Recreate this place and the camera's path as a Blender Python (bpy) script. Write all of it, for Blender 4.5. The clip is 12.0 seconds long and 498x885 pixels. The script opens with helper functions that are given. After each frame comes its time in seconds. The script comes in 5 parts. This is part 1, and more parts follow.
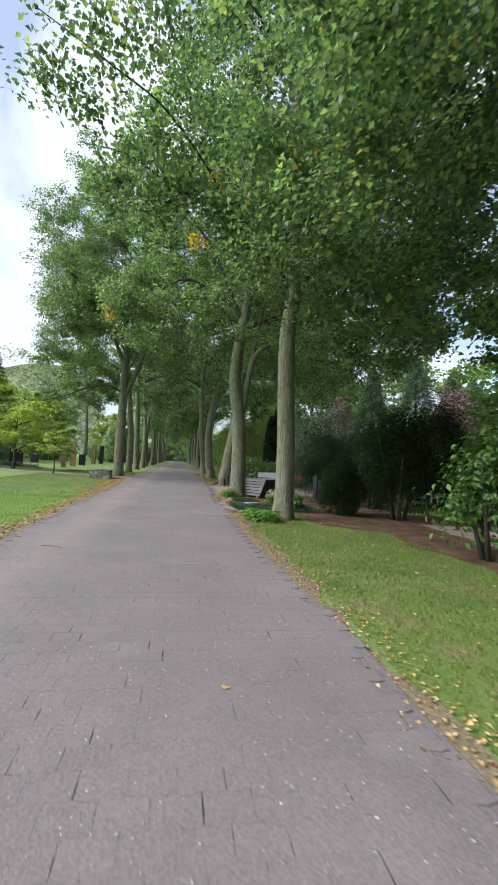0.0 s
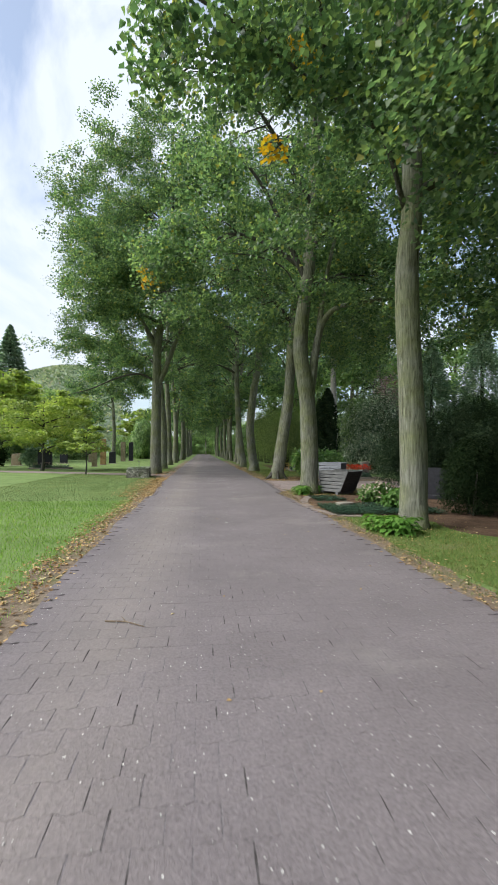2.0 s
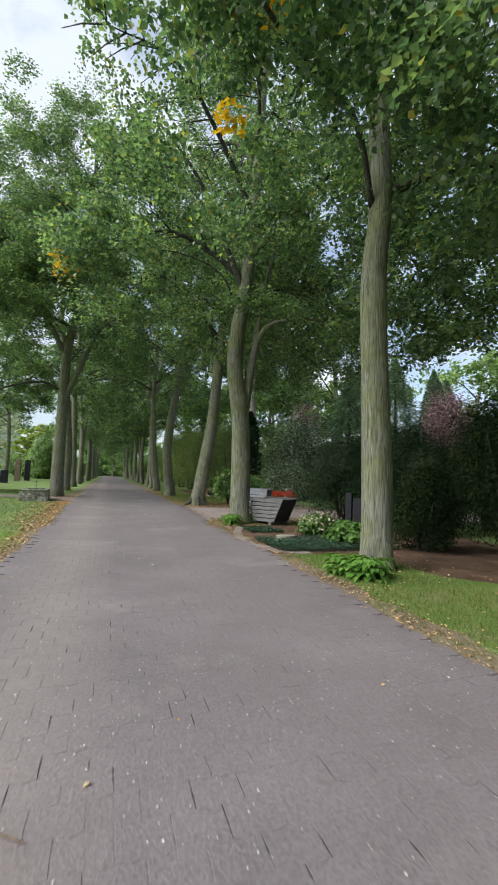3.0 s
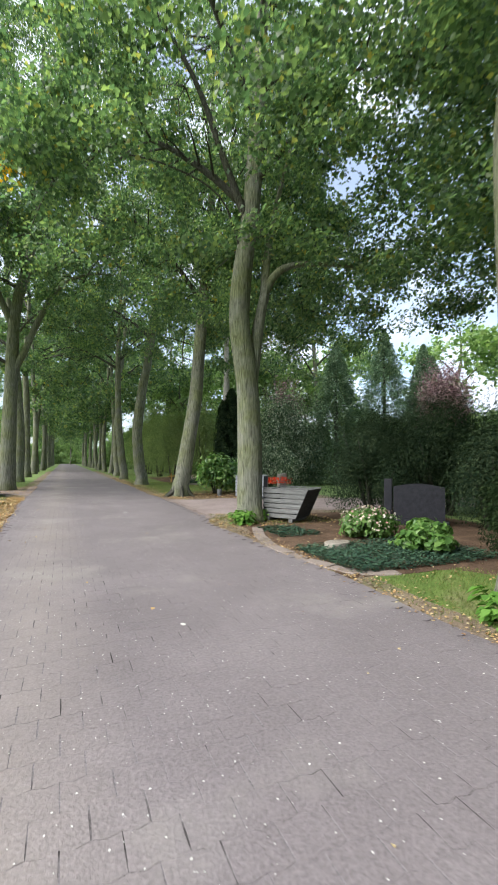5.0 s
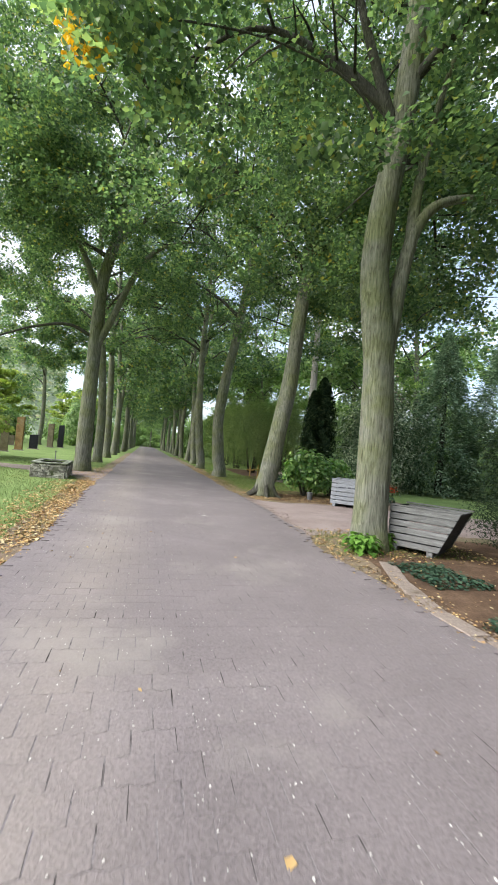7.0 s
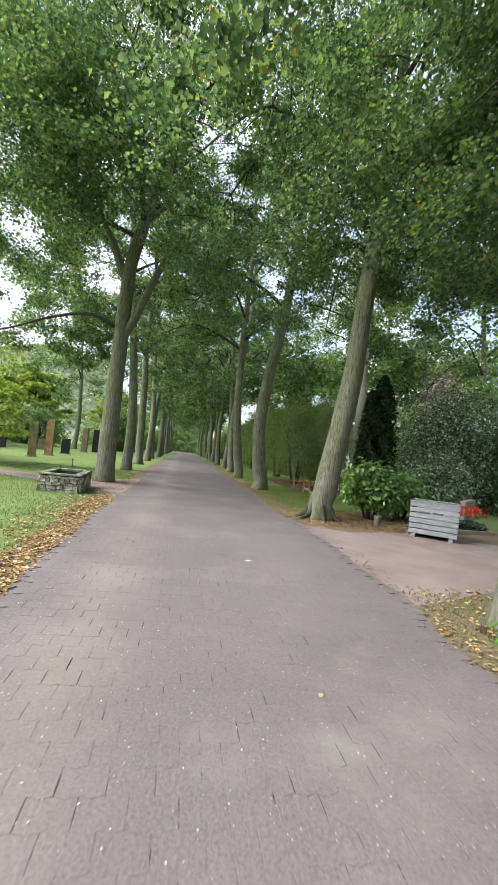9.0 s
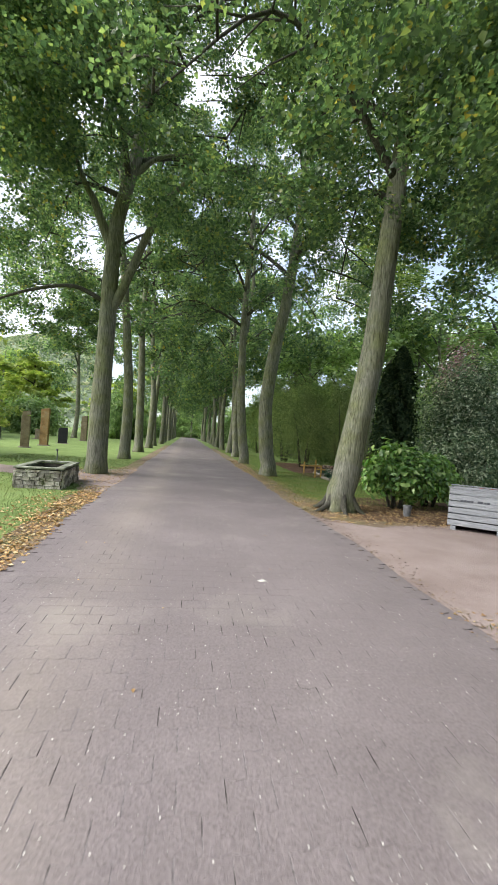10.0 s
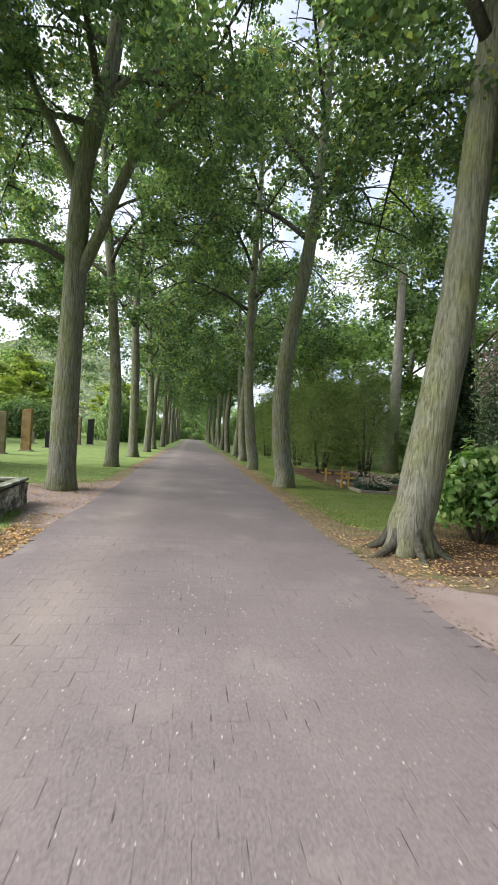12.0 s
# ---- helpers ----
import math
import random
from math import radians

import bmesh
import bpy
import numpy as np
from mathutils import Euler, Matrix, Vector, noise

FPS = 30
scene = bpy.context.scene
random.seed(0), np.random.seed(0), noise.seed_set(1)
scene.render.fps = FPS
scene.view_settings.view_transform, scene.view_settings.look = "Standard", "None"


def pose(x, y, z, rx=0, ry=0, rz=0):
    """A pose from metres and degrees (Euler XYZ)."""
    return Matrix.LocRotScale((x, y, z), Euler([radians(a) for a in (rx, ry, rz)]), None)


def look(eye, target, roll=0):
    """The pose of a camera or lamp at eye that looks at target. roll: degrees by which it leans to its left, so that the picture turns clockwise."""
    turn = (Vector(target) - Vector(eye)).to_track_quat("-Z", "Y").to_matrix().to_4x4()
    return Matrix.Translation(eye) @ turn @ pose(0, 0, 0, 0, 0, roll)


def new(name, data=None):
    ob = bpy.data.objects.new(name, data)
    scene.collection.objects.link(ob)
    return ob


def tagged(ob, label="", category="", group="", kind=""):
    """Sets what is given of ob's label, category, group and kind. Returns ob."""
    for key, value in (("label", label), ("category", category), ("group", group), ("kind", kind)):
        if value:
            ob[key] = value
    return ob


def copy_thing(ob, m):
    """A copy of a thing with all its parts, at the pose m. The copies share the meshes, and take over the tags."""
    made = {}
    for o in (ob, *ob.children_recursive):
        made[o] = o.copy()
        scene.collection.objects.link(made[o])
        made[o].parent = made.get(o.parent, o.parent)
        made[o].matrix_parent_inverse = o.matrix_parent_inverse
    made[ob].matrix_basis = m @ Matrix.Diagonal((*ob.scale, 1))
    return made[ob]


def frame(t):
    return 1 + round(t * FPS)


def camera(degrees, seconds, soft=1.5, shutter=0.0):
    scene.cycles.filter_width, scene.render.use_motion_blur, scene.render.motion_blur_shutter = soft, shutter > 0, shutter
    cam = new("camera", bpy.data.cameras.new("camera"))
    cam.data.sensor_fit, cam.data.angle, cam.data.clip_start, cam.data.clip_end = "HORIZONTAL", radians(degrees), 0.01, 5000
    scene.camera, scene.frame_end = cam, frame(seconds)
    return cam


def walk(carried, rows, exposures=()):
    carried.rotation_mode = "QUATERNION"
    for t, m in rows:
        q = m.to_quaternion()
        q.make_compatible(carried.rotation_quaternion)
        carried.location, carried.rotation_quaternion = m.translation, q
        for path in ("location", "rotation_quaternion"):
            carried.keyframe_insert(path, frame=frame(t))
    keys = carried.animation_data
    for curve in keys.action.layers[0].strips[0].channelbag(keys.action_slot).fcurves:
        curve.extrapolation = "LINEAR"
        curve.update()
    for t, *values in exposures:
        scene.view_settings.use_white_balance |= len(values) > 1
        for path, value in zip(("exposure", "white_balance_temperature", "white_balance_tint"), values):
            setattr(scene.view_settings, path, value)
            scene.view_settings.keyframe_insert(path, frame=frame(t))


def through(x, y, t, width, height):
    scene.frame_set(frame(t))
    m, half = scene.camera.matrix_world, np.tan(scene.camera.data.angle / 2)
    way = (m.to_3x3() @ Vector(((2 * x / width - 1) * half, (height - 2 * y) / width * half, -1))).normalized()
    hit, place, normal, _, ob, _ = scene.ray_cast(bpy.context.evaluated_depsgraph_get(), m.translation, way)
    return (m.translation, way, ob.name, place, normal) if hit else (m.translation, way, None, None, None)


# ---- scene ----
from mathutils.geometry import delaunay_2d_cdt

cam = camera(59.8, 12.0, 1.5, 0.3)
PATH = [
    (0, (0.599, -0.525, 1.356), (0.915, 1.448, 1.442), 3),
    (0.5, (0.304, 0.251, 1.363), (0.591, 2.230, 1.415), 2.3),
    (1, (0.005, 1.033, 1.370), (0.252, 3.018, 1.392), 0.6),
    (1.5, (-0.275, 1.796, 1.351), (-0.033, 3.781, 1.382), 0.2),
    (2, (-0.498, 2.554, 1.318), (-0.281, 4.541, 1.356), 0.2),
    (2.5, (-0.614, 3.309, 1.277), (-0.261, 5.277, 1.321), 1.2),
    (3, (-0.711, 4.095, 1.284), (-0.099, 5.993, 1.443), 2),
    (4.8, (-0.915, 6.712, 1.295), (-0.128, 8.544, 1.449), 0.6),
    (5, (-0.933, 6.974, 1.292), (-0.149, 8.812, 1.381), 0.6),
    (5.5, (-0.916, 7.580, 1.277), (-0.141, 9.424, 1.308), 0.7),
    (6, (-0.883, 8.193, 1.296), (-0.250, 10.089, 1.365), 1),
    (6.5, (-0.835, 8.814, 1.308), (-0.276, 10.734, 1.368), 3.1),
    (6.7, (-0.811, 9.063, 1.314), (-0.309, 10.998, 1.341), 4.8),
    (8.3, (-0.697, 11.044, 1.448), (-0.334, 12.999, 1.662), 4.9),
    (8.5, (-0.672, 11.321, 1.452), (-0.353, 13.288, 1.627), 6),
    (9, (-0.560, 12.074, 1.454), (-0.260, 14.051, 1.508), 6),
    (9.5, (-0.451, 12.818, 1.449), (-0.142, 14.794, 1.453), 4.9),
    (10, (-0.380, 13.583, 1.455), (-0.094, 15.562, 1.433), 4.3),
    (10.5, (-0.287, 14.305, 1.462), (-0.009, 16.286, 1.444), 4.2),
    (11, (-0.204, 15.091, 1.466), (0.081, 17.071, 1.455), 4),
    (11.5, (-0.166, 15.967, 1.481), (0.105, 17.948, 1.466), 3.8),
    (12, (-0.114, 16.879, 1.490), (0.148, 18.862, 1.471), 3.7),
]
EXPOSURES = [(0.0, 0.98, 6170, 8), (2.0, 0.86, 6200, 8), (2.5, 0.69, 6250, 8), (3.2, 0.88, 6250, 8), (5.0, 1.31, 6200, 8), (6.5, 1.44, 6250, 9), (9.5, 1.38, 6380, 10), (12.0, 1.38, 6500, 11)]
walk(cam, [(t, look(eye, target, roll)) for t, eye, target, roll in PATH], EXPOSURES)

# ---- light: an overcast sky, a veiled sun high behind the lawn side ----
SUN_EL, SUN_AZ = 40.0, 262.0
world = bpy.data.worlds.new("overcast_sky")
scene.world = world
world.use_nodes = True
wn, wl = world.node_tree.nodes, world.node_tree.links
wn.clear()
w_out = wn.new("ShaderNodeOutputWorld")
w_bg = wn.new("ShaderNodeBackground")
w_sky = wn.new("ShaderNodeTexSky")
w_sky.sky_type, w_sky.sun_disc = "NISHITA", False
w_sky.sun_elevation, w_sky.sun_rotation = radians(SUN_EL), radians(SUN_AZ)
w_sky.air_density, w_sky.dust_density = 1.0, 2.0
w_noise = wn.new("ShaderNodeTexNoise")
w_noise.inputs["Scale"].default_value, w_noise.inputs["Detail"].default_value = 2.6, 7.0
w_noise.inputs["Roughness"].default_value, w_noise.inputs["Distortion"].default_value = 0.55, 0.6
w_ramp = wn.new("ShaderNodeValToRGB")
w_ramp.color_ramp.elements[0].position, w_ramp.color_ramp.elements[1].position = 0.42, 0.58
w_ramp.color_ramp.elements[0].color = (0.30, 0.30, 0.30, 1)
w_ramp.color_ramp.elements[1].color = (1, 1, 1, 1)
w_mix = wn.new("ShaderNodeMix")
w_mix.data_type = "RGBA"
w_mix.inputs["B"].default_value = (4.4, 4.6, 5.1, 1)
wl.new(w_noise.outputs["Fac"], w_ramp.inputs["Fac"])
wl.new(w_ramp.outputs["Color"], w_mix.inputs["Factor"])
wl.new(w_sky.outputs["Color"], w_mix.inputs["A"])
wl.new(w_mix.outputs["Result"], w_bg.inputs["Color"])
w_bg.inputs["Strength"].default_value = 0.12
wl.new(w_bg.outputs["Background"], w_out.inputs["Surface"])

sun_data = bpy.data.lights.new("sun", "SUN")
sun_data.energy, sun_data.angle, sun_data.color = 3.0, radians(50), (1.0, 0.96, 0.90)
sun = new("sun", sun_data)
saz, sel = radians(SUN_AZ), radians(SUN_EL)
sun.matrix_world = look((0, 0, 60), (0 - math.sin(saz) * math.cos(sel), 0 - math.cos(saz) * math.cos(sel), 60 - math.sin(sel)))


# ---- materials ----
def shader(name):
    m = bpy.data.materials.new(name)
    m.use_nodes = True
    t = m.node_tree
    return m, t.nodes, t.links, t.nodes["Principled BSDF"]


def ramp(nodes, stops):
    r = nodes.new("ShaderNodeValToRGB")
    while len(r.color_ramp.elements) < len(stops):
        r.color_ramp.elements.new(0.5)
    for e, (p, c) in zip(r.color_ramp.elements, stops):
        e.position, e.color = p, (*c, 1)
    return r


def noise_at(nodes, links, vec, scale, detail=5.0, rough=0.6):
    n = nodes.new("ShaderNodeTexNoise")
    n.inputs["Scale"].default_value, n.inputs["Detail"].default_value, n.inputs["Roughness"].default_value = scale, detail, rough
    if vec is not None:
        links.new(vec, n.inputs["Vector"])
    return n


def mixed(nodes, links, fac, a, b, mode="MIX"):
    m = nodes.new("ShaderNodeMix")
    m.data_type, m.blend_type = "RGBA", mode
    for key, v in (("Factor", fac), ("A", a), ("B", b)):
        if isinstance(v, (int, float)):
            m.inputs[key].default_value = v
        elif isinstance(v, tuple):
            m.inputs[key].default_value = (*v, 1)
        else:
            links.new(v, m.inputs[key])
    return m.outputs["Result"]


def surface(name, stops, scale, fine=40.0, rough=0.8, bump=0.3, stretch=(1, 1, 1), second=None, spec=0.3, dist=0.01, random_tint=0.0, track=None, grain_range=(0.55, 1.25)):
    """A matt surface: coarse colour patches, a fine grain over them, and a fine relief."""
    m, n, l, b = shader(name)
    g = n.new("ShaderNodeNewGeometry")
    mp = n.new("ShaderNodeMapping")
    mp.inputs["Scale"].default_value = stretch
    l.new(g.outputs["Position"], mp.inputs["Vector"])
    coarse = noise_at(n, l, mp.outputs["Vector"], scale)
    grain = noise_at(n, l, mp.outputs["Vector"], fine, 4.0, 0.7)
    col = ramp(n, stops)
    l.new(coarse.outputs["Fac"], col.inputs["Fac"])
    dark = ramp(n, [(0.3, (grain_range[0],) * 3), (0.7, (grain_range[1],) * 3)])
    l.new(grain.outputs["Fac"], dark.inputs["Fac"])
    out = mixed(n, l, 1.0, col.outputs["Color"], dark.outputs["Color"], "MULTIPLY")
    if second:
        s_scale, s_col, s_lo, s_hi = second
        sn = noise_at(n, l, g.outputs["Position"], s_scale, 6.0, 0.65)
        sr = ramp(n, [(s_lo, (0, 0, 0)), (s_hi, (1, 1, 1))])
        l.new(sn.outputs["Fac"], sr.inputs["Fac"])
        out = mixed(n, l, sr.outputs["Color"], out, s_col)
    if track:
        tx, tw, tcol = track
        sx = n.new("ShaderNodeSeparateXYZ")
        l.new(g.outputs["Position"], sx.inputs["Vector"])
        add = n.new("ShaderNodeMath")
        add.operation = "SUBTRACT"
        add.inputs[1].default_value = tx
        l.new(sx.outputs["X"], add.inputs[0])
        ab = n.new("ShaderNodeMath")
        ab.operation = "ABSOLUTE"
        l.new(add.outputs[0], ab.inputs[0])
        mr = n.new("ShaderNodeMapRange")
        mr.inputs["From Min"].default_value, mr.inputs["From Max"].default_value = 0.04, tw
        mr.inputs["To Min"].default_value, mr.inputs["To Max"].default_value = 0.3, 0.0
        l.new(ab.outputs[0], mr.inputs["Value"])
        tn = noise_at(n, l, g.outputs["Position"], 0.45, 6.0, 0.75)
        trr = ramp(n, [(0.3, (0.25, 0.25, 0.25)), (0.7, (1, 1, 1))])
        l.new(tn.outputs["Fac"], trr.inputs["Fac"])
        tm = n.new("ShaderNodeMath")
        tm.operation = "MULTIPLY"
        l.new(mr.outputs["Result"], tm.inputs[0])
        l.new(trr.outputs["Color"], tm.inputs[1])
        out = mixed(n, l, tm.outputs[0], out, tcol)
    if random_tint:
        oi = n.new("ShaderNodeObjectInfo")
        rr = ramp(n, [(0.0, (1 - random_tint,) * 3), (1.0, (1 + random_tint,) * 3)])
        l.new(oi.outputs["Random"], rr.inputs["Fac"])
        out = mixed(n, l, 1.0, out, rr.outputs["Color"], "MULTIPLY")
        ri = ramp(n, [(0.0, (1 - random_tint,) * 3), (0.97, (1 + random_tint,) * 3), (0.98, (0.97,) * 3), (1.0, (0.94,) * 3)])
        l.new(g.outputs["Random Per Island"], ri.inputs["Fac"])
        out = mixed(n, l, 1.0, out, ri.outputs["Color"], "MULTIPLY")
    l.new(out, b.inputs["Base Color"])
    b.inputs["Roughness"].default_value = rough
    b.inputs["Specular IOR Level"].default_value = spec
    if bump:
        bp = n.new("ShaderNodeBump")
        bp.inputs["Strength"].default_value, bp.inputs["Distance"].default_value = bump, dist
        l.new(grain.outputs["Fac"], bp.inputs["Height"])
        l.new(bp.outputs["Normal"], b.inputs["Normal"])
    return m


def leafy(name, stops, through_col, through=0.35, rough=0.5, patch=0.35, spec=0.3):
    """Leaves: each blade its own shade, larger patches of shade over them, light passing through."""
    m, n, l, b = shader(name)
    g = n.new("ShaderNodeNewGeometry")
    col = ramp(n, stops)
    l.new(g.outputs["Random Per Island"], col.inputs["Fac"])
    pn = noise_at(n, l, g.outputs["Position"], patch, 3.0)
    pr = ramp(n, [(0.3, (0.7, 0.75, 0.7)), (0.7, (1.25, 1.2, 1.1))])
    l.new(pn.outputs["Fac"], pr.inputs["Fac"])
    out = mixed(n, l, 1.0, col.outputs["Color"], pr.outputs["Color"], "MULTIPLY")
    l.new(out, b.inputs["Base Color"])
    b.inputs["Roughness"].default_value = rough
    b.inputs["Specular IOR Level"].default_value = spec
    tr = n.new("ShaderNodeBsdfTranslucent")
    l.new(mixed(n, l, 1.0, out, through_col, "MULTIPLY"), tr.inputs["Color"])
    mx = n.new("ShaderNodeMixShader")
    mx.inputs["Fac"].default_value = through
    l.new(b.outputs["BSDF"], mx.inputs[1])
    l.new(tr.outputs["BSDF"], mx.inputs[2])
    l.new(mx.outputs["Shader"], n["Material Output"].inputs["Surface"])
    return m


def bark(name, stops, moss, moss_lo=0.5):
    """Furrowed upright bark with a green film in patches."""
    m, n, l, b = shader(name)
    tc = n.new("ShaderNodeTexCoord")
    mp = n.new("ShaderNodeMapping")
    mp.inputs["Scale"].default_value = (27, 27, 2.4)
    l.new(tc.outputs["Object"], mp.inputs["Vector"])
    fur = noise_at(n, l, mp.outputs["Vector"], 1.3, 7.0, 0.62)
    fur.inputs["Distortion"].default_value = 0.9
    col = ramp(n, stops)
    l.new(fur.outputs["Fac"], col.inputs["Fac"])
    big = noise_at(n, l, tc.outputs["Object"], 1.5, 5.0)
    br = ramp(n, [(moss_lo, (0, 0, 0)), (moss_lo + 0.22, (0.8, 0.8, 0.8))])
    l.new(big.outputs["Fac"], br.inputs["Fac"])
    out = mixed(n, l, br.outputs["Color"], col.outputs["Color"], mixed(n, l, 1.0, col.outputs["Color"], moss, "MULTIPLY"))
    l.new(out, b.inputs["Base Color"])
    b.inputs["Roughness"].default_value = 0.9
    b.inputs["Specular IOR Level"].default_value = 0.15
    bp = n.new("ShaderNodeBump")
    bp.inputs["Strength"].default_value, bp.inputs["Distance"].default_value = 0.9, 0.03
    l.new(fur.outputs["Fac"], bp.inputs["Height"])
    l.new(bp.outputs["Normal"], b.inputs["Normal"])
    return m


M_GRASS = surface("grass_soil", [(0.3, (0.14, 0.205, 0.065)), (0.55, (0.19, 0.265, 0.09)), (0.75, (0.24, 0.31, 0.115))], 0.9, 60, 0.95, 0.8,
                  second=(0.35, (0.16, 0.19, 0.06), 0.58, 0.75), spec=0.1)
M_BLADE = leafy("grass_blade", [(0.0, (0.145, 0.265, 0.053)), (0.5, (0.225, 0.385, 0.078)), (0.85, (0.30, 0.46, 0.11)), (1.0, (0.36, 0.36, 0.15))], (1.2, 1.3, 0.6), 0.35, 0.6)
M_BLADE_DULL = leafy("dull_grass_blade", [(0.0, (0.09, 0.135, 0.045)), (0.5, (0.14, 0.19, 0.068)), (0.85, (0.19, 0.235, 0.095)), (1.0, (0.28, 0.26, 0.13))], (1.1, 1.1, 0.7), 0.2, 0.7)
M_BLADE_DRY = leafy("thin_grass_blade", [(0.0, (0.08, 0.12, 0.028)), (0.5, (0.14, 0.19, 0.045)), (0.8, (0.22, 0.23, 0.08)), (1.0, (0.30, 0.25, 0.13))], (1.1, 1.2, 0.6), 0.25, 0.6)
M_THIN = surface("thin_trodden_lawn", [(0.3, (0.09, 0.15, 0.035)), (0.52, (0.14, 0.20, 0.05)), (0.74, (0.21, 0.18, 0.10))], 1.3, 55, 0.95, 0.8, spec=0.1)
M_SOIL = surface("bare_soil", [(0.3, (0.07, 0.045, 0.03)), (0.55, (0.14, 0.09, 0.06)), (0.75, (0.22, 0.15, 0.10))], 2.2, 45, 0.95, 0.9, spec=0.1, dist=0.02)
M_VERGE = surface("worn_verge", [(0.3, (0.17, 0.125, 0.09)), (0.5, (0.25, 0.195, 0.14)), (0.72, (0.14, 0.16, 0.06))], 1.6, 50, 0.95, 0.8, spec=0.1, dist=0.015)
M_GRAVEL = surface("pale_gravel", [(0.3, (0.25, 0.195, 0.18)), (0.55, (0.325, 0.26, 0.243)), (0.75, (0.38, 0.312, 0.293))], 1.2, 90, 0.9, 0.7,
                   second=(2.4, (0.21, 0.16, 0.12), 0.6, 0.75), spec=0.2)
M_ROAD = surface("road_bed", [(0.3, (0.154, 0.132, 0.134)), (0.55, (0.183, 0.157, 0.160)), (0.75, (0.212, 0.184, 0.186))], 0.8, 70, 0.75, 0.4,
                 second=(0.55, (0.25, 0.226, 0.21), 0.56, 0.75), spec=0.35, track=(-1.15, 0.62, (0.40, 0.345, 0.28)))
M_JOINT = surface("joint_sand", [(0.34, (0.04, 0.036, 0.034)), (0.42, (0.115, 0.103, 0.102)), (0.48, (0.205, 0.184, 0.188))], 3.0, 80, 0.95, 0.5, spec=0.1)
M_PAVER = surface("concrete_paver", [(0.3, (0.154, 0.132, 0.134)), (0.55, (0.183, 0.157, 0.160)), (0.75, (0.212, 0.184, 0.186))], 0.8, 60, 0.72, 0.9,
                  second=(0.55, (0.25, 0.226, 0.21), 0.56, 0.75), spec=0.35, track=(-1.15, 0.62, (0.40, 0.345, 0.28)), dist=0.005, random_tint=0.016, grain_range=(0.72, 1.22))
M_BARK = bark("lime_bark", [(0.32, (0.066, 0.066, 0.050)), (0.48, (0.152, 0.154, 0.120)), (0.68, (0.255, 0.256, 0.208))], (0.80, 0.87, 0.50), 0.40)
M_BARK_DARK = bark("dark_bark", [(0.28, (0.028, 0.027, 0.022)), (0.5, (0.068, 0.066, 0.054)), (0.72, (0.12, 0.117, 0.096))], (0.75, 0.85, 0.45))
M_BARK_PALE = bark("pale_bark", [(0.28, (0.20, 0.18, 0.16)), (0.5, (0.34, 0.31, 0.28)), (0.72, (0.45, 0.42, 0.39))], (0.9, 0.95, 0.8), 0.6)
M_LIME = leafy("lime_leaves", [(0.0, (0.044, 0.080, 0.050)), (0.4, (0.084, 0.138, 0.078)), (0.8, (0.155, 0.215, 0.112)), (0.96, (0.22, 0.275, 0.115)), (1.0, (0.28, 0.22, 0.05))], (1.75, 1.95, 1.15), 0.53, 0.36, spec=0.5)
M_YELLOW = leafy("yellow_leaves", [(0.0, (0.42, 0.27, 0.015)), (0.6, (0.62, 0.40, 0.02)), (1.0, (0.48, 0.42, 0.05))], (1.6, 1.4, 0.6), 0.4)
M_FRESH = leafy("light_green_leaves", [(0.0, (0.18, 0.26, 0.07)), (0.5, (0.29, 0.365, 0.115)), (1.0, (0.40, 0.44, 0.18))], (1.4, 1.5, 0.6), 0.42)
M_SHRUB = leafy("shrub_leaves", [(0.0, (0.05, 0.11, 0.028)), (0.5, (0.09, 0.18, 0.045)), (1.0, (0.16, 0.26, 0.08))], (1.4, 1.6, 0.6), 0.3, 0.35)
# background hedges and trees: leaf greens lightened to look hazy
M_PARK_HAZED = leafy("hazed_park_leaves", [(0.0, (0.11, 0.18, 0.08)), (0.5, (0.19, 0.285, 0.125)), (1.0, (0.31, 0.39, 0.20))], (1.5, 1.7, 0.8), 0.4, 0.45)
# hill crowns: the haze of distance is mixed into these pale greens
M_HILL_TREE_HAZED = leafy("hazed_hill_leaves", [(0.0, (0.14, 0.185, 0.13)), (0.5, (0.23, 0.285, 0.19)), (0.85, (0.33, 0.37, 0.26)), (1.0, (0.38, 0.34, 0.24))], (1.2, 1.3, 0.8), 0.3, 0.8, 0.02, 0.1)
M_LAUREL = leafy("laurel_leaves", [(0.0, (0.08, 0.17, 0.05)), (0.5, (0.16, 0.30, 0.085)), (0.8, (0.28, 0.43, 0.14)), (1.0, (0.46, 0.56, 0.25))], (1.4, 1.6, 0.6), 0.32, 0.3, spec=0.5)
M_WEED = leafy("weed_leaves", [(0.0, (0.07, 0.16, 0.03)), (0.5, (0.12, 0.25, 0.045)), (1.0, (0.19, 0.33, 0.08))], (1.3, 1.5, 0.6), 0.3, 0.45)
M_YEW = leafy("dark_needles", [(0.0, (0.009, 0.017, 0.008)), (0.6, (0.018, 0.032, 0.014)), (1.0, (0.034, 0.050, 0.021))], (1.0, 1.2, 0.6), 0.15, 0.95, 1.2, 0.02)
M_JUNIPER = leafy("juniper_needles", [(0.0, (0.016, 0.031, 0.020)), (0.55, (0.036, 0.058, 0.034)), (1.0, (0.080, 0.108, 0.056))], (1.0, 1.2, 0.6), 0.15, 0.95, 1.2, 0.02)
M_THUJA = leafy("conifer_sprays", [(0.0, (0.07, 0.12, 0.05)), (0.45, (0.22, 0.30, 0.12)), (1.0, (0.40, 0.46, 0.20))], (1.2, 1.4, 0.6), 0.25, 0.8, 1.2, 0.1)
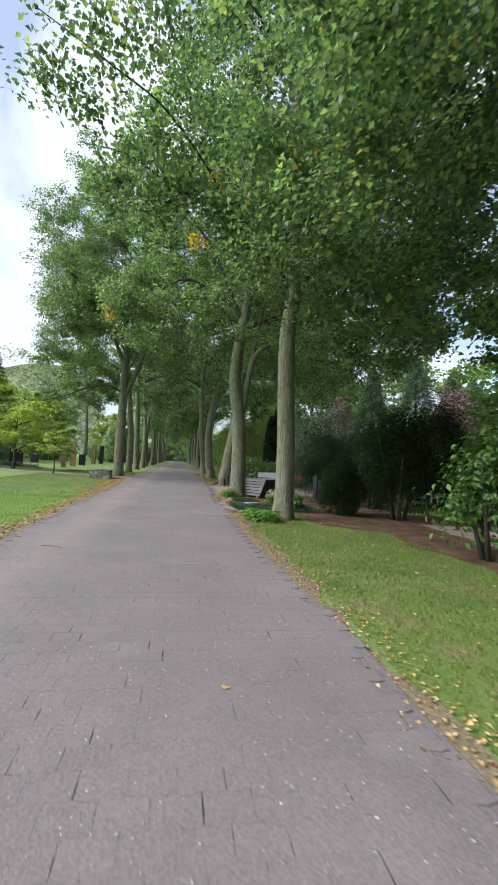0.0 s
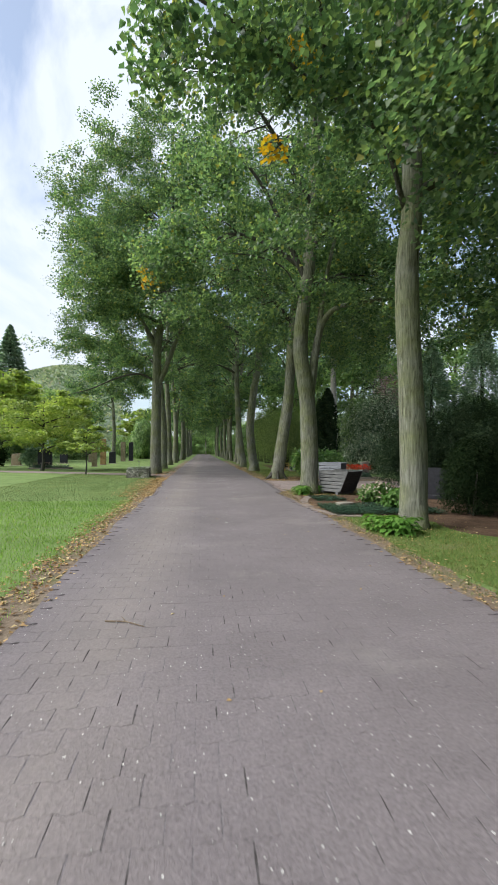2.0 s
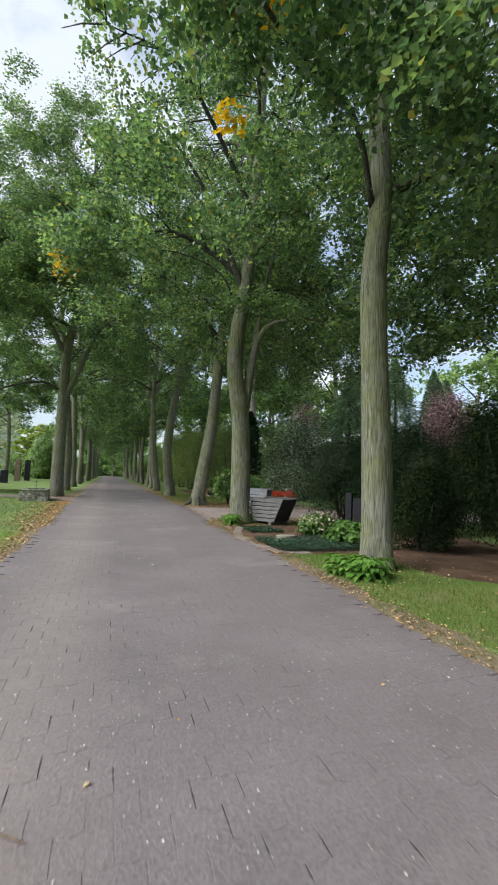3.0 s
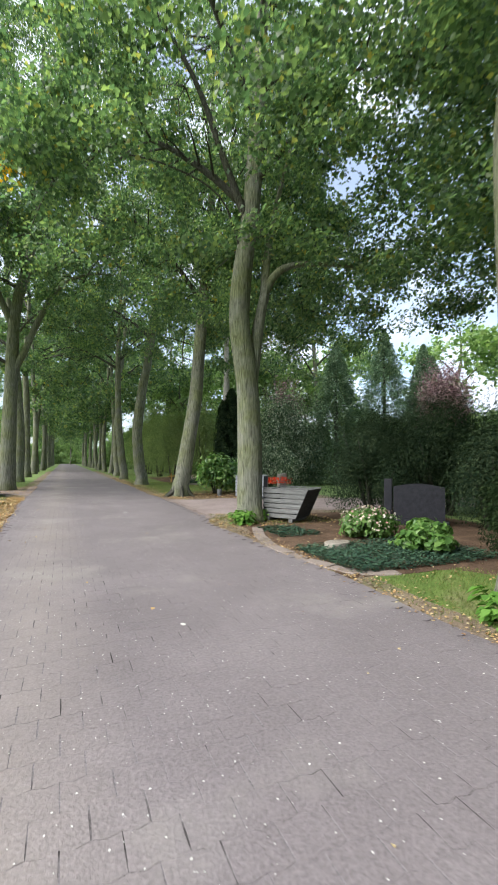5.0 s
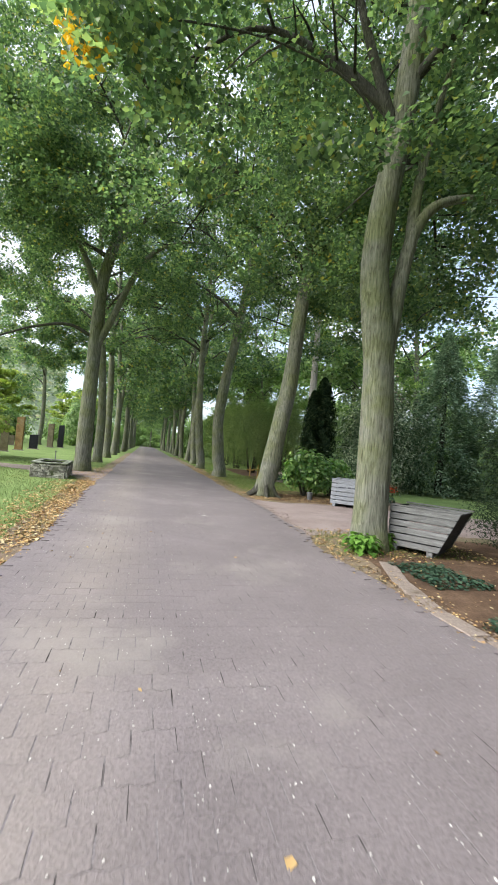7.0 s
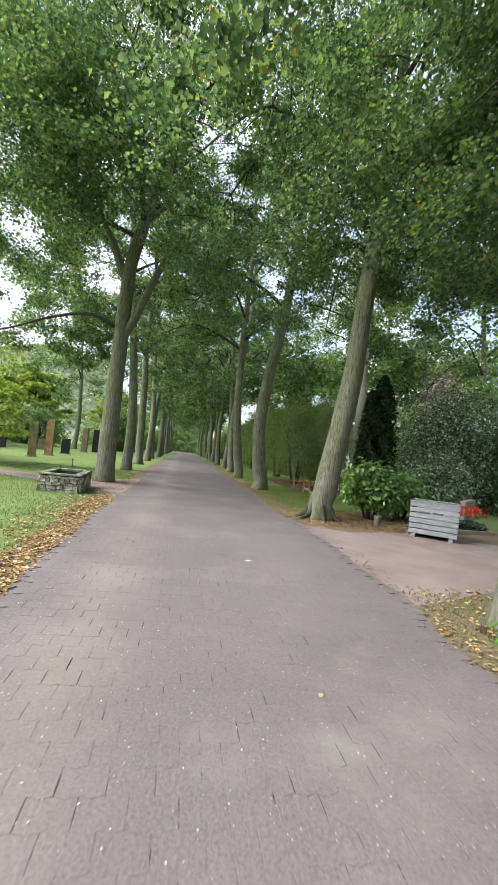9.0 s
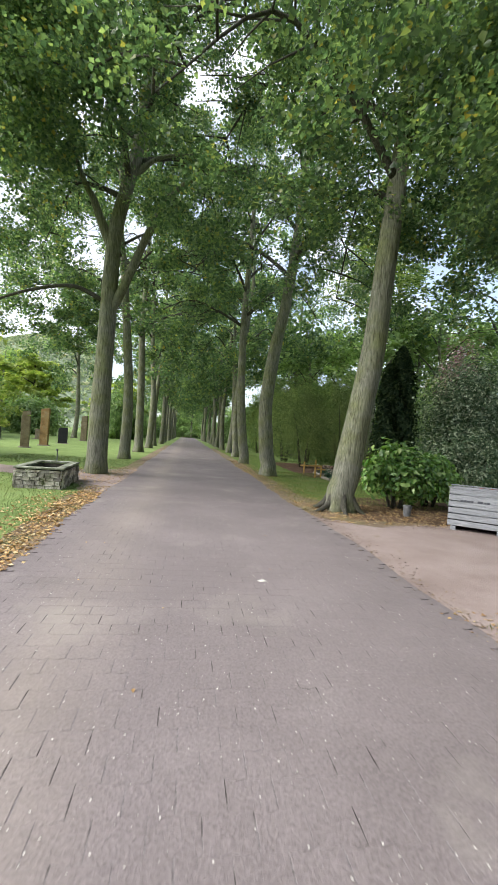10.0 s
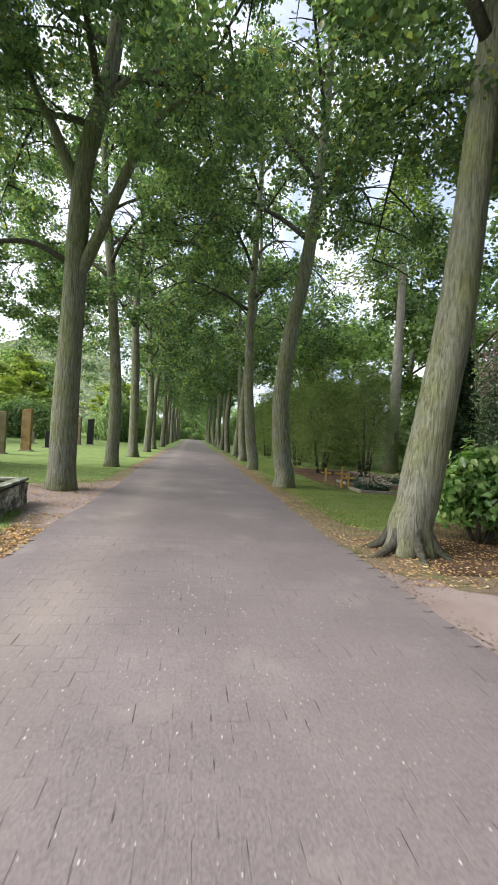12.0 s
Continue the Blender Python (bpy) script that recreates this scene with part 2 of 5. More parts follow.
M_SPRUCE = leafy("spruce_needles", [(0.0, (0.10, 0.16, 0.115)), (0.6, (0.20, 0.28, 0.20)), (1.0, (0.31, 0.39, 0.28))], (1.1, 1.25, 0.9), 0.35, 0.9, 1.2, 0.03)
M_SILVER = leafy("silvery_leaves", [(0.0, (0.05, 0.09, 0.055)), (0.45, (0.13, 0.19, 0.12)), (0.75, (0.34, 0.40, 0.30)), (1.0, (0.66, 0.70, 0.60))], (1.2, 1.3, 0.8), 0.3, 0.6, 0.8, 0.12)
M_PLUM = leafy("purple_leaves", [(0.0, (0.17, 0.11, 0.135)), (0.6, (0.32, 0.22, 0.255)), (1.0, (0.42, 0.36, 0.32))], (1.5, 1.0, 1.0), 0.3, 0.45)
M_IVY = leafy("ivy_leaves", [(0.0, (0.022, 0.052, 0.036)), (0.6, (0.045, 0.09, 0.06)), (1.0, (0.09, 0.15, 0.10))], (1.1, 1.2, 0.7), 0.15, 0.4)
M_LITTER = leafy("fallen_leaves", [(0.0, (0.20, 0.115, 0.06)), (0.35, (0.37, 0.235, 0.11)), (0.75, (0.52, 0.36, 0.17)), (1.0, (0.56, 0.48, 0.31))], (1.0, 0.9, 0.6), 0.1, 0.7, 1.5)
M_PINK = leafy("pink_petals", [(0.0, (0.50, 0.24, 0.26)), (0.35, (0.64, 0.50, 0.44)), (1.0, (0.78, 0.74, 0.66))], (1, 1, 1), 0.2)
M_RED = leafy("red_petals", [(0.0, (0.55, 0.03, 0.015)), (1.0, (0.75, 0.09, 0.03))], (1, 1, 1), 0.2)
M_WOOD_GREY = surface("grey_weathered_boards", [(0.3, (0.19, 0.20, 0.215)), (0.6, (0.30, 0.315, 0.34)), (0.8, (0.39, 0.405, 0.43))], 3.0, 30, 0.85, 0.5, (1.5, 1.5, 14), spec=0.2, dist=0.004, random_tint=0.08)
M_WOOD_OLD = surface("old_grey_boards", [(0.3, (0.10, 0.10, 0.095)), (0.6, (0.19, 0.19, 0.185)), (0.8, (0.28, 0.28, 0.275))], 3.0, 30, 0.9, 0.6, (1.5, 1.5, 14), spec=0.15, dist=0.004, random_tint=0.12)
M_WOOD_DARK = surface("dark_boards", [(0.3, (0.032, 0.033, 0.035)), (0.7, (0.078, 0.079, 0.082))], 3.0, 30, 0.8, 0.4, (1.5, 1.5, 14), spec=0.2, dist=0.004)
M_TEXT = surface("faded_dark_paint", [(0.3, (0.05, 0.055, 0.07)), (0.7, (0.09, 0.095, 0.11))], 20, 80, 0.8, 0.1)
M_STONE = surface("mossy_rubble_stone", [(0.3, (0.10, 0.095, 0.075)), (0.48, (0.34, 0.315, 0.27)), (0.64, (0.66, 0.62, 0.55))], 6.0, 50, 0.9, 0.8, second=(3.0, (0.07, 0.08, 0.035), 0.55, 0.68), spec=0.2, dist=0.01, random_tint=0.4)
M_MORTAR = surface("dark_mortar", [(0.3, (0.05, 0.045, 0.035)), (0.7, (0.11, 0.10, 0.08))], 8, 60, 0.95, 0.6)
M_WATER = surface("tank_water", [(0.4, (0.012, 0.016, 0.012)), (0.6, (0.02, 0.026, 0.018))], 2, 8, 0.06, 0.05, spec=0.5, dist=0.002)
M_GRANITE = surface("dark_polished_granite", [(0.3, (0.012, 0.012, 0.016)), (0.7, (0.027, 0.027, 0.034))], 12, 120, 0.45, 0.05, spec=0.25)
M_PILLAR = surface("grey_brown_stone", [(0.3, (0.15, 0.12, 0.075)), (0.55, (0.25, 0.20, 0.13)), (0.75, (0.31, 0.28, 0.21))], 3, 40, 0.85, 0.6, spec=0.2)
M_PILLAR_RUST = surface("rust_brown_stone", [(0.3, (0.17, 0.11, 0.055)), (0.5, (0.31, 0.19, 0.085)), (0.7, (0.36, 0.28, 0.17))], 3, 40, 0.85, 0.6, spec=0.2)
M_EDGE = surface("earthy_edging", [(0.3, (0.22, 0.175, 0.15)), (0.7, (0.34, 0.285, 0.25))], 4, 60, 0.95, 0.8, second=(4.0, (0.12, 0.095, 0.07), 0.52, 0.7), spec=0.1)
M_COPE = surface("mossy_coping", [(0.3, (0.08, 0.09, 0.06)), (0.52, (0.20, 0.215, 0.16)), (0.7, (0.46, 0.47, 0.41))], 5, 60, 0.9, 0.6, spec=0.2)
M_KERB = surface("worn_concrete_edging", [(0.3, (0.21, 0.18, 0.15)), (0.7, (0.36, 0.32, 0.27))], 4, 60, 0.9, 0.6, second=(3.0, (0.10, 0.10, 0.05), 0.58, 0.72), spec=0.2)
M_ZINC = surface("dull_zinc", [(0.3, (0.10, 0.105, 0.11)), (0.7, (0.17, 0.175, 0.18))], 9, 60, 0.5, 0.15, spec=0.5)
M_CROSS = surface("golden_varnished_wood", [(0.3, (0.42, 0.24, 0.06)), (0.7, (0.62, 0.40, 0.12))], 12, 60, 0.6, 0.2, (1, 1, 6))
M_TWIG = surface("dry_twig", [(0.3, (0.13, 0.09, 0.06)), (0.7, (0.27, 0.21, 0.15))], 20, 60, 0.9, 0.3)
M_PALE = surface("pale_litter", [(0.3, (0.55, 0.53, 0.48)), (0.7, (0.72, 0.70, 0.66))], 20, 60, 0.8, 0.2)
# hill ground: aerial haze painted in as lighter, greyer green
M_HILL_HAZED = surface("hazed_distant_wood", [(0.3, (0.16, 0.21, 0.13)), (0.5, (0.23, 0.28, 0.18)), (0.75, (0.31, 0.35, 0.24))], 0.05, 0.35, 0.95, 0.0)


# ---- building helpers ----
def mesh_ob(name, verts, faces, mat, parent=None, label="", smooth=False):
    me = bpy.data.meshes.new(name)
    me.from_pydata([tuple(v) for v in verts], [], faces)
    me.materials.append(mat)
    if smooth:
        me.polygons.foreach_set("use_smooth", [True] * len(me.polygons))
    ob = new(name, me)
    ob.parent = parent
    if label:
        tagged(ob, label)
    return ob


def part(name, bm, material, parent=None, label="", smooth=False):
    me = bpy.data.meshes.new(name)
    bm.to_mesh(me)
    bm.free()
    me.materials.append(material)
    if smooth:
        me.polygons.foreach_set("use_smooth", [True] * len(me.polygons))
    ob = new(name, me)
    ob.parent = parent
    if label:
        tagged(ob, label)
    return ob


def thing(name, m, label, category, group="", kind=""):
    ob = new(name)
    ob.empty_display_size = 0.1
    ob.matrix_world = m
    return tagged(ob, label, category, group, kind)


def box_bm(bm, lo, hi, bevel=0.0, m=None):
    before = set(bm.verts)
    r = bmesh.ops.create_cube(bm, size=1.0)
    s = [h - l for l, h in zip(lo, hi)]
    c = [(h + l) / 2 for l, h in zip(lo, hi)]
    for v in r["verts"]:
        v.co = Vector((v.co.x * s[0] + c[0], v.co.y * s[1] + c[1], v.co.z * s[2] + c[2]))
    if bevel:
        es = list({e for v in r["verts"] for e in v.link_edges})
        bmesh.ops.bevel(bm, geom=es, offset=bevel, segments=2, affect="EDGES", profile=0.6)
    if m is not None:
        for v in bm.verts:
            if v not in before:
                v.co = m @ v.co
    return bm


def blades(name, centre, normal, along, length, width, mat, parent=None, label="", fold=0.18):
    """Many small folded blades in one mesh, each a quad strip of two faces folded on its midrib."""
    n = len(centre)
    normal = normal / (np.linalg.norm(normal, axis=1, keepdims=True) + 1e-9)
    along = along - normal * np.sum(along * normal, axis=1, keepdims=True)
    along = along / (np.linalg.norm(along, axis=1, keepdims=True) + 1e-9)
    side = np.cross(normal, along)
    length, width = np.reshape(length, (-1, 1)), np.reshape(width, (-1, 1))
    base = centre - along * length * 0.5
    tip = centre + along * length * 0.5 - normal * length * 0.12
    mid = centre - along * length * 0.08
    left = mid + side * width * 0.5 + normal * width * fold
    right = mid - side * width * 0.5 + normal * width * fold
    co = np.stack([base, right, tip, left], axis=1).reshape(-1, 3).astype(np.float32)
    me = bpy.data.meshes.new(name)
    me.vertices.add(4 * n)
    me.vertices.foreach_set("co", co.ravel())
    idx = np.arange(n)[:, None] * 4 + np.array([[0, 1, 2, 0, 2, 3]])
    me.loops.add(6 * n)
    me.loops.foreach_set("vertex_index", idx.ravel().astype(np.int32))
    me.polygons.add(2 * n)
    me.polygons.foreach_set("loop_start", (np.arange(2 * n) * 3).astype(np.int32))
    me.materials.append(mat)
    me.update(calc_edges=True)
    ob = new(name, me)
    ob.parent = parent
    if label:
        tagged(ob, label)
    return ob


def unit(rng, n):
    v = rng.normal(size=(n, 3))
    return v / np.linalg.norm(v, axis=1, keepdims=True)


def tube(bm, path, radii, sides=10, rng=None, flare=0.0, bumpy=0.0):
    """A tapered tube along a path, its ends closed."""
    path = [Vector(p) for p in path]
    rings = []
    ph = rng.uniform(0, 6.28, 4) if rng is not None else (0, 1, 2, 3)
    for i, (p, r) in enumerate(zip(path, radii)):
        d = (path[min(i + 1, len(path) - 1)] - path[max(i - 1, 0)]).normalized()
        a = d.cross(Vector((0, 1, 0.01)) if abs(d.y) < 0.9 else Vector((1, 0, 0))).normalized()
        b = d.cross(a)
        ring = []
        for k in range(sides):
            th = 2 * math.pi * k / sides
            rr = r * (1 + bumpy * (math.sin(3 * th + ph[0] + i * 0.35) * 0.5 + math.sin(5 * th + ph[1] - i * 0.2) * 0.35 + math.sin(2 * th + ph[2] + i * 0.6) * 0.4))
            if flare and p.z - path[0].z < 0.75:
                f = max(0.0, 1 - (p.z - path[0].z) / 0.75)
                rr *= 1 + flare * f * f * (0.55 + 0.45 * math.sin(4 * th + ph[3]))
            ring.append(bm.verts.new(p + a * (rr * math.cos(th)) + b * (rr * math.sin(th))))
        rings.append(ring)
    for r0, r1 in zip(rings, rings[1:]):
        for k in range(sides):
            bm.faces.new((r0[k], r0[(k + 1) % sides], r1[(k + 1) % sides], r1[k]))
    bm.faces.new(rings[0][::-1])
    bm.faces.new(rings[-1])
    return bm


def smooth_path(points, steps=5):
    """Catmull-Rom through the points."""
    p = [Vector(q) for q in points]
    p = [p[0] * 2 - p[1], *p, p[-1] * 2 - p[-2]]
    out = []
    for i in range(1, len(p) - 2):
        for s in range(steps):
            t = s / steps
            a, b, c, d = p[i - 1:i + 3]
            out.append(0.5 * ((2 * b) + (c - a) * t + (2 * a - 5 * b + 4 * c - d) * t * t + (3 * b - a - 3 * c + d) * t ** 3))
    out.append(p[-2])
    return out


def sprays(rng, centres, per, spread, leaf, flat=0.66):
    """Leaves in loose flat sprays round the centres: centre, normal, along, length, width."""
    n = len(centres) * per
    c = np.repeat(centres, per, axis=0)
    size = np.repeat(rng.uniform(0.6, 1.3, len(centres)), per)[:, None] * spread
    tilt = np.repeat(unit(rng, len(centres)) * 0.7 + np.array([0, 0, 1.0]), per, axis=0)
    off = unit(rng, n) * (rng.uniform(0, 1, (n, 1)) ** 0.6) * size
    off[:, 2] *= flat
    off[:, 2] -= 0.12 * (off[:, 0] ** 2 + off[:, 1] ** 2) / np.maximum(size[:, 0], 0.05)
    normal = tilt + unit(rng, n) * 0.75
    along = off + np.array([0, 0, -0.25]) + unit(rng, n) * 0.4
    ln = leaf * rng.uniform(0.7, 1.25, n)
    return c + off, normal, along, ln, ln * rng.uniform(0.72, 0.98, n)


def lime_tree(x, y, axis, radius, seed, group, label, top=19.0, reach=5.4, low=4.4, n_limbs=13, clusters=1000, per=46, leaf=0.10,
              drop_side=0.0, yellow=(), mat=None, bark_mat=None, lean_limbs=(), spread=0.5, flare=0.5, fill=None, twigs=0.8, bough_size=0.88, clear_west=False, stems=()):
    """An avenue lime: flared trunk, limbs as parts, a loose crown of leaf sprays along the limbs."""
    rng = np.random.default_rng(seed)
    t = thing("lime_tree", pose(x, y, 0), label, "tree", group)
    bark_mat = bark_mat or M_BARK
    zs = [p[1] for p in axis]
    pts = [(p[0], (p[2] if len(p) > 2 else 0.0), p[1]) for p in axis]
    pts[0] = (pts[0][0], pts[0][1], -0.06)
    last = Vector(pts[-1])
    if zs[-1] < top - 3:
        pts.append((last.x * 1.1 + rng.uniform(-0.3, 0.3), last.y + rng.uniform(-0.3, 0.3), (zs[-1] + top - 1.5) / 2))
        pts.append((last.x * 1.1 + rng.uniform(-0.5, 0.5), last.y + rng.uniform(-0.5, 0.5), top - 1.2))
    path = [Vector((pts[0][0], pts[0][1], z)) for z in (-0.06, 0.1, 0.25, 0.45)] + smooth_path(pts, 6)[1:]
    path = [p for i, p in enumerate(path) if i < 4 or p.z > 0.6]
    radii = [radius * max(0.1, (1 - 0.85 * max(0.0, p.z) / top)) for p in path]
    part("trunk", tube(bmesh.new(), path, radii, 18, rng, flare, 0.05), bark_mat, t, smooth=True)

    def on_trunk(z):
        for a, b in zip(path, path[1:]):
            if a.z <= z <= b.z:
                return a.lerp(b, (z - a.z) / max(1e-4, b.z - a.z)), radius * max(0.1, 1 - 0.85 * z / top)
        return path[-1], radii[-1]

    anchor = []
    limb_specs = []
    for i in range(n_limbs):
        f = (i + 0.5) / n_limbs
        z0 = low + 1.7 + (top - low - 4.8) * f ** 1.15
        az = i * 2.39996 + rng.uniform(-0.35, 0.35) + seed
        ln = reach * (1.0 - 0.55 * max(0.0, f - 0.25)) * rng.uniform(0.82, 1.1)
        rise = rng.uniform(0.22, 0.5) + 0.45 * f
        if not (clear_west and math.cos(az) < 0.2 and z0 < low + 5.0):
            limb_specs.append((z0, az, ln, rise))
    for z0, az, ln, rise, *thick in [*limb_specs, *lean_limbs]:
        p0, r0 = on_trunk(z0)
        d = Vector((math.cos(az), math.sin(az), 0))
        side = Vector((-d.y, d.x, 0)) * rng.uniform(-0.35, 0.35)
        droop = rng.uniform(0.15, 0.45) * (1.2 if z0 < low + 4 else 0.5)
        lp = [p0, p0 + d * ln * 0.28 + Vector((0, 0, ln * rise * 0.5)) + side * 0.2, p0 + d * ln * 0.62 + Vector((0, 0, ln * rise * 0.82)) + side * ln * 0.25,
              p0 + d * ln + Vector((0, 0, ln * (rise * 0.85 - droop))) + side * ln * 0.4]
        sp = smooth_path(lp, 4)
        lr = thick[0] if thick else min(r0 * 0.5, 0.105)
        bm = bmesh.new()
        tube(bm, sp, [lr * (1 - 0.86 * k / (len(sp) - 1)) for k in range(len(sp))], 8, rng, 0, 0.06)
        for k in range(3, len(sp)):
            for s in (-1, 1):
                if rng.random() < twigs:
                    q = sp[k]
                    sd = (d * rng.uniform(0.2, 0.8) + Vector((-d.y, d.x, 0)) * s * rng.uniform(0.5, 1.0) + Vector((0, 0, rng.uniform(-0.35, 0.3)))).normalized()
                    sl = ln * rng.uniform(0.18, 0.34)
                    e = q + sd * sl + Vector((0, 0, -0.12 * sl))
                    tube(bm, [q, q.lerp(e, 0.55) + Vector((0, 0, 0.06 * sl)), e], [lr * 0.3, lr * 0.2, 0.008], 5)
                    for u in (0.35, 0.6, 0.85, 1.05):
                        anchor.append(q.lerp(e, u))
            if k > 4:
                anchor.append(sp[k])
        part("limb", bm, bark_mat if lr > 0.14 else M_BARK_DARK, t, smooth=True)
    for points, r0, r1, leaves_from in stems:
        sp = smooth_path(points, 5)
        part("limb", tube(bmesh.new(), sp, np.linspace(r0, r1, len(sp)), 12, rng, 0, 0.05), bark_mat if r0 > 0.1 else M_BARK_DARK, t, smooth=True)
        for k, q in enumerate(sp):
            if k >= leaves_from * len(sp):
                anchor.append(q + Vector(rng.normal(0, 0.3, 3)))
    anchor = np.array([tuple(a) for a in anchor])
    # boughs: some on the branches, some in the crown's outer shell, each a clump of sprays with gaps between
    per_bough = 9
    boughs = clusters // per_bough
    a_n = int(boughs * 0.55)
    pick = anchor[rng.integers(0, len(anchor), a_n)] + rng.normal(size=(a_n, 3)) * np.array([0.3, 0.3, 0.25])
    b_n = boughs - a_n
    az = rng.uniform(0, 2 * math.pi, b_n)
    zz = rng.uniform(0, 1, b_n) ** 1.2
    prof = np.sin(np.clip(0.24 + zz * 0.76, 0, 1) * math.pi) ** 0.55
    rr = reach * prof * rng.uniform(0.3, 1.0, b_n) ** 0.6
    zc = low + 0.8 + zz * (top - low - 1.0) - drop_side * np.clip(np.cos(az), 0, 1) * (1 - zz)
    shell = np.stack([rr * np.cos(az), rr * np.sin(az), zc], axis=1)
    shell[:, 0] += last.x * 0.5
    bough = np.concatenate([pick, shell])
    for x0, x1, y0, y1, z0, z1, count in fill or ():
        extra = np.stack([rng.uniform(x0, x1, count), rng.uniform(y0, y1, count), rng.uniform(z0, z1, count)], axis=1)
        bough = np.concatenate([bough, extra])
    size = rng.uniform(0.6, 1.25, len(bough)) * bough_size
    cen = np.repeat(bough, per_bough, axis=0)
    off = unit(rng, len(cen)) * rng.uniform(0, 1, (len(cen), 1)) ** 0.5 * np.repeat(size, per_bough)[:, None]
    off[:, 2] *= 0.6
    cen = cen + off
    inner = np.hypot(cen[:, 0], cen[:, 1]) < 1.2
    cen = cen[~(inner & (cen[:, 2] < low + 1.0))]
    cen = cen[cen[:, 2] > low - 0.4 - drop_side * (cen[:, 0] > 1.0)]
    blades("crown", *sprays(rng, cen, per, spread, leaf), mat or M_LIME, t)
    if len(yellow):
        yc = np.array(yellow, float) - np.array([x, y, 0])
        for q in yc:
            tagged(blades("yellow_spray", *sprays(rng, q[None, :], 55, 0.36, leaf * 1.15), M_YELLOW, t), "spray of yellow autumn leaves", kind="stuff")
    return t


def shrub(name, x, y, size, n, leaf, mat, seed, label, category="shrub", lobes=9, stem_mat=None, base=0.12, group="", ragged=0.22, narrow=0.85, stems=5, slim=1.0, plume=0.0):
    """A bush of leaf sprays on lobes, over a few bent stems."""
    rng = np.random.default_rng(seed)
    t = thing(name, pose(x, y, 0), label, category, group)
    sx, sy, sz = size
    for k in range(stems):
        az = k * 2 * math.pi / max(1, stems) + rng.uniform(-0.4, 0.4)
        e = Vector((math.cos(az) * sx * 0.3, math.sin(az) * sy * 0.3, sz * rng.uniform(0.5, 0.8)))
        s = Vector((math.cos(az) * sx * 0.06, math.sin(az) * sy * 0.06, -0.04))
        part("stem", tube(bmesh.new(), [s, s.lerp(e, 0.4) + Vector((0, 0, 0.08 * sz)), e], [0.035 * sz ** 0.5, 0.025 * sz ** 0.5, 0.008], 6, rng, 0, 0.05), stem_mat or M_BARK_DARK, t, smooth=True)
    lc = []
    for k in range(lobes):
        az, h = k * 2.39996, (k + 0.5) / lobes
        r = math.sin(math.pi * (0.22 + 0.74 * h)) ** 1.1 * narrow
        lc.append((math.cos(az) * sx * 0.30 * r, math.sin(az) * sy * 0.30 * r, sz * (base + (1 - base) * (0.14 + 0.68 * h)), rng.uniform(0.8, 1.15)))
    lc = np.array(lc)
    who = rng.integers(0, lobes, n)
    d = unit(rng, n) * (rng.uniform(0.2, 1, (n, 1)) ** 0.4)
    rad = np.array([sx * 0.26, sy * 0.26, sz * 0.24]) * lc[who, 3:4]
    c = lc[who, :3] + d * rad * (1 + rng.normal(size=(n, 1)) * ragged)
    c[:, 2] = np.maximum(c[:, 2], 0.03 + sz * base * 0.4)
    normal = d + np.array([0, 0, 0.6]) + unit(rng, n) * 0.55
    along = d * (0.6 + plume) + np.array([0, 0, -0.2 + 0.9 * plume]) + unit(rng, n) * 0.6
    ln = leaf * rng.uniform(0.65, 1.3, n)
    blades("foliage", c, normal, along, ln, ln * rng.uniform(0.45, 0.75, n) * slim, mat, t)
    return t


def conifer(name, x, y, height, radius, n, leaf, mat, seed, label, column=False, bare=0.6, trunk_r=None, trunk_mat=None, layers=True, droop=0.35, group=""):
    """A conifer: straight stem, whorls of boughs with sprays that thin to the tip."""
    rng = np.random.default_rng(seed)
    t = thing(name, pose(x, y, 0), label, "tree", group)
    tr = trunk_r or 0.02 * height
    part("trunk", tube(bmesh.new(), [(0, 0, -0.05), (0.03, 0, height * 0.3), (0, 0.04, height * 0.7), (0, 0, height * 0.98)], [tr, tr * 0.8, tr * 0.45, 0.015], 9, rng, 0.25, 0.04),
         trunk_mat or M_BARK_DARK, t, smooth=True)
    h = rng.uniform(0, 1, n) ** (0.85 if column else 1.25)
    if layers:
        nl = max(6, int(height * 1.6))
        h = (np.floor(h * nl) + rng.normal(0.5, 0.16, n)) / nl
    h = np.clip(h, 0.0, 0.995)
    az = rng.uniform(0, 2 * math.pi, n)
    lobe = 1 + 0.22 * np.sin(az * 5 + np.floor(h * 13) * 1.7) + 0.12 * np.sin(az * 9 + h * 23)
    env = (np.sin(np.clip(0.25 + 0.75 * h, 0, 1) * math.pi) ** 0.5 if column else (1 - h) ** 0.85) * radius * lobe
    r = env * rng.uniform(0.15, 1.0, n) ** 0.45
    z = bare + h * (height - bare) - droop * r * 0.5
    c = np.stack([r * np.cos(az), r * np.sin(az), np.maximum(z, 0.05)], axis=1)
    out = np.stack([np.cos(az), np.sin(az), np.zeros(n)], axis=1)
    along = (out * 0.7 + np.array([0, 0, 0.8]) if column else out + np.array([0, 0, -droop])) + unit(rng, n) * 0.5
    normal = (out * 0.5 + np.array([0, 0, 0.5]) if column else np.array([0, 0, 1.0])) + unit(rng, n) * 0.6
    ln = leaf * rng.uniform(0.7, 1.3, n)
    blades("foliage", c, normal, along, ln, ln * rng.uniform(0.28, 0.5, n), mat, t)
    return t


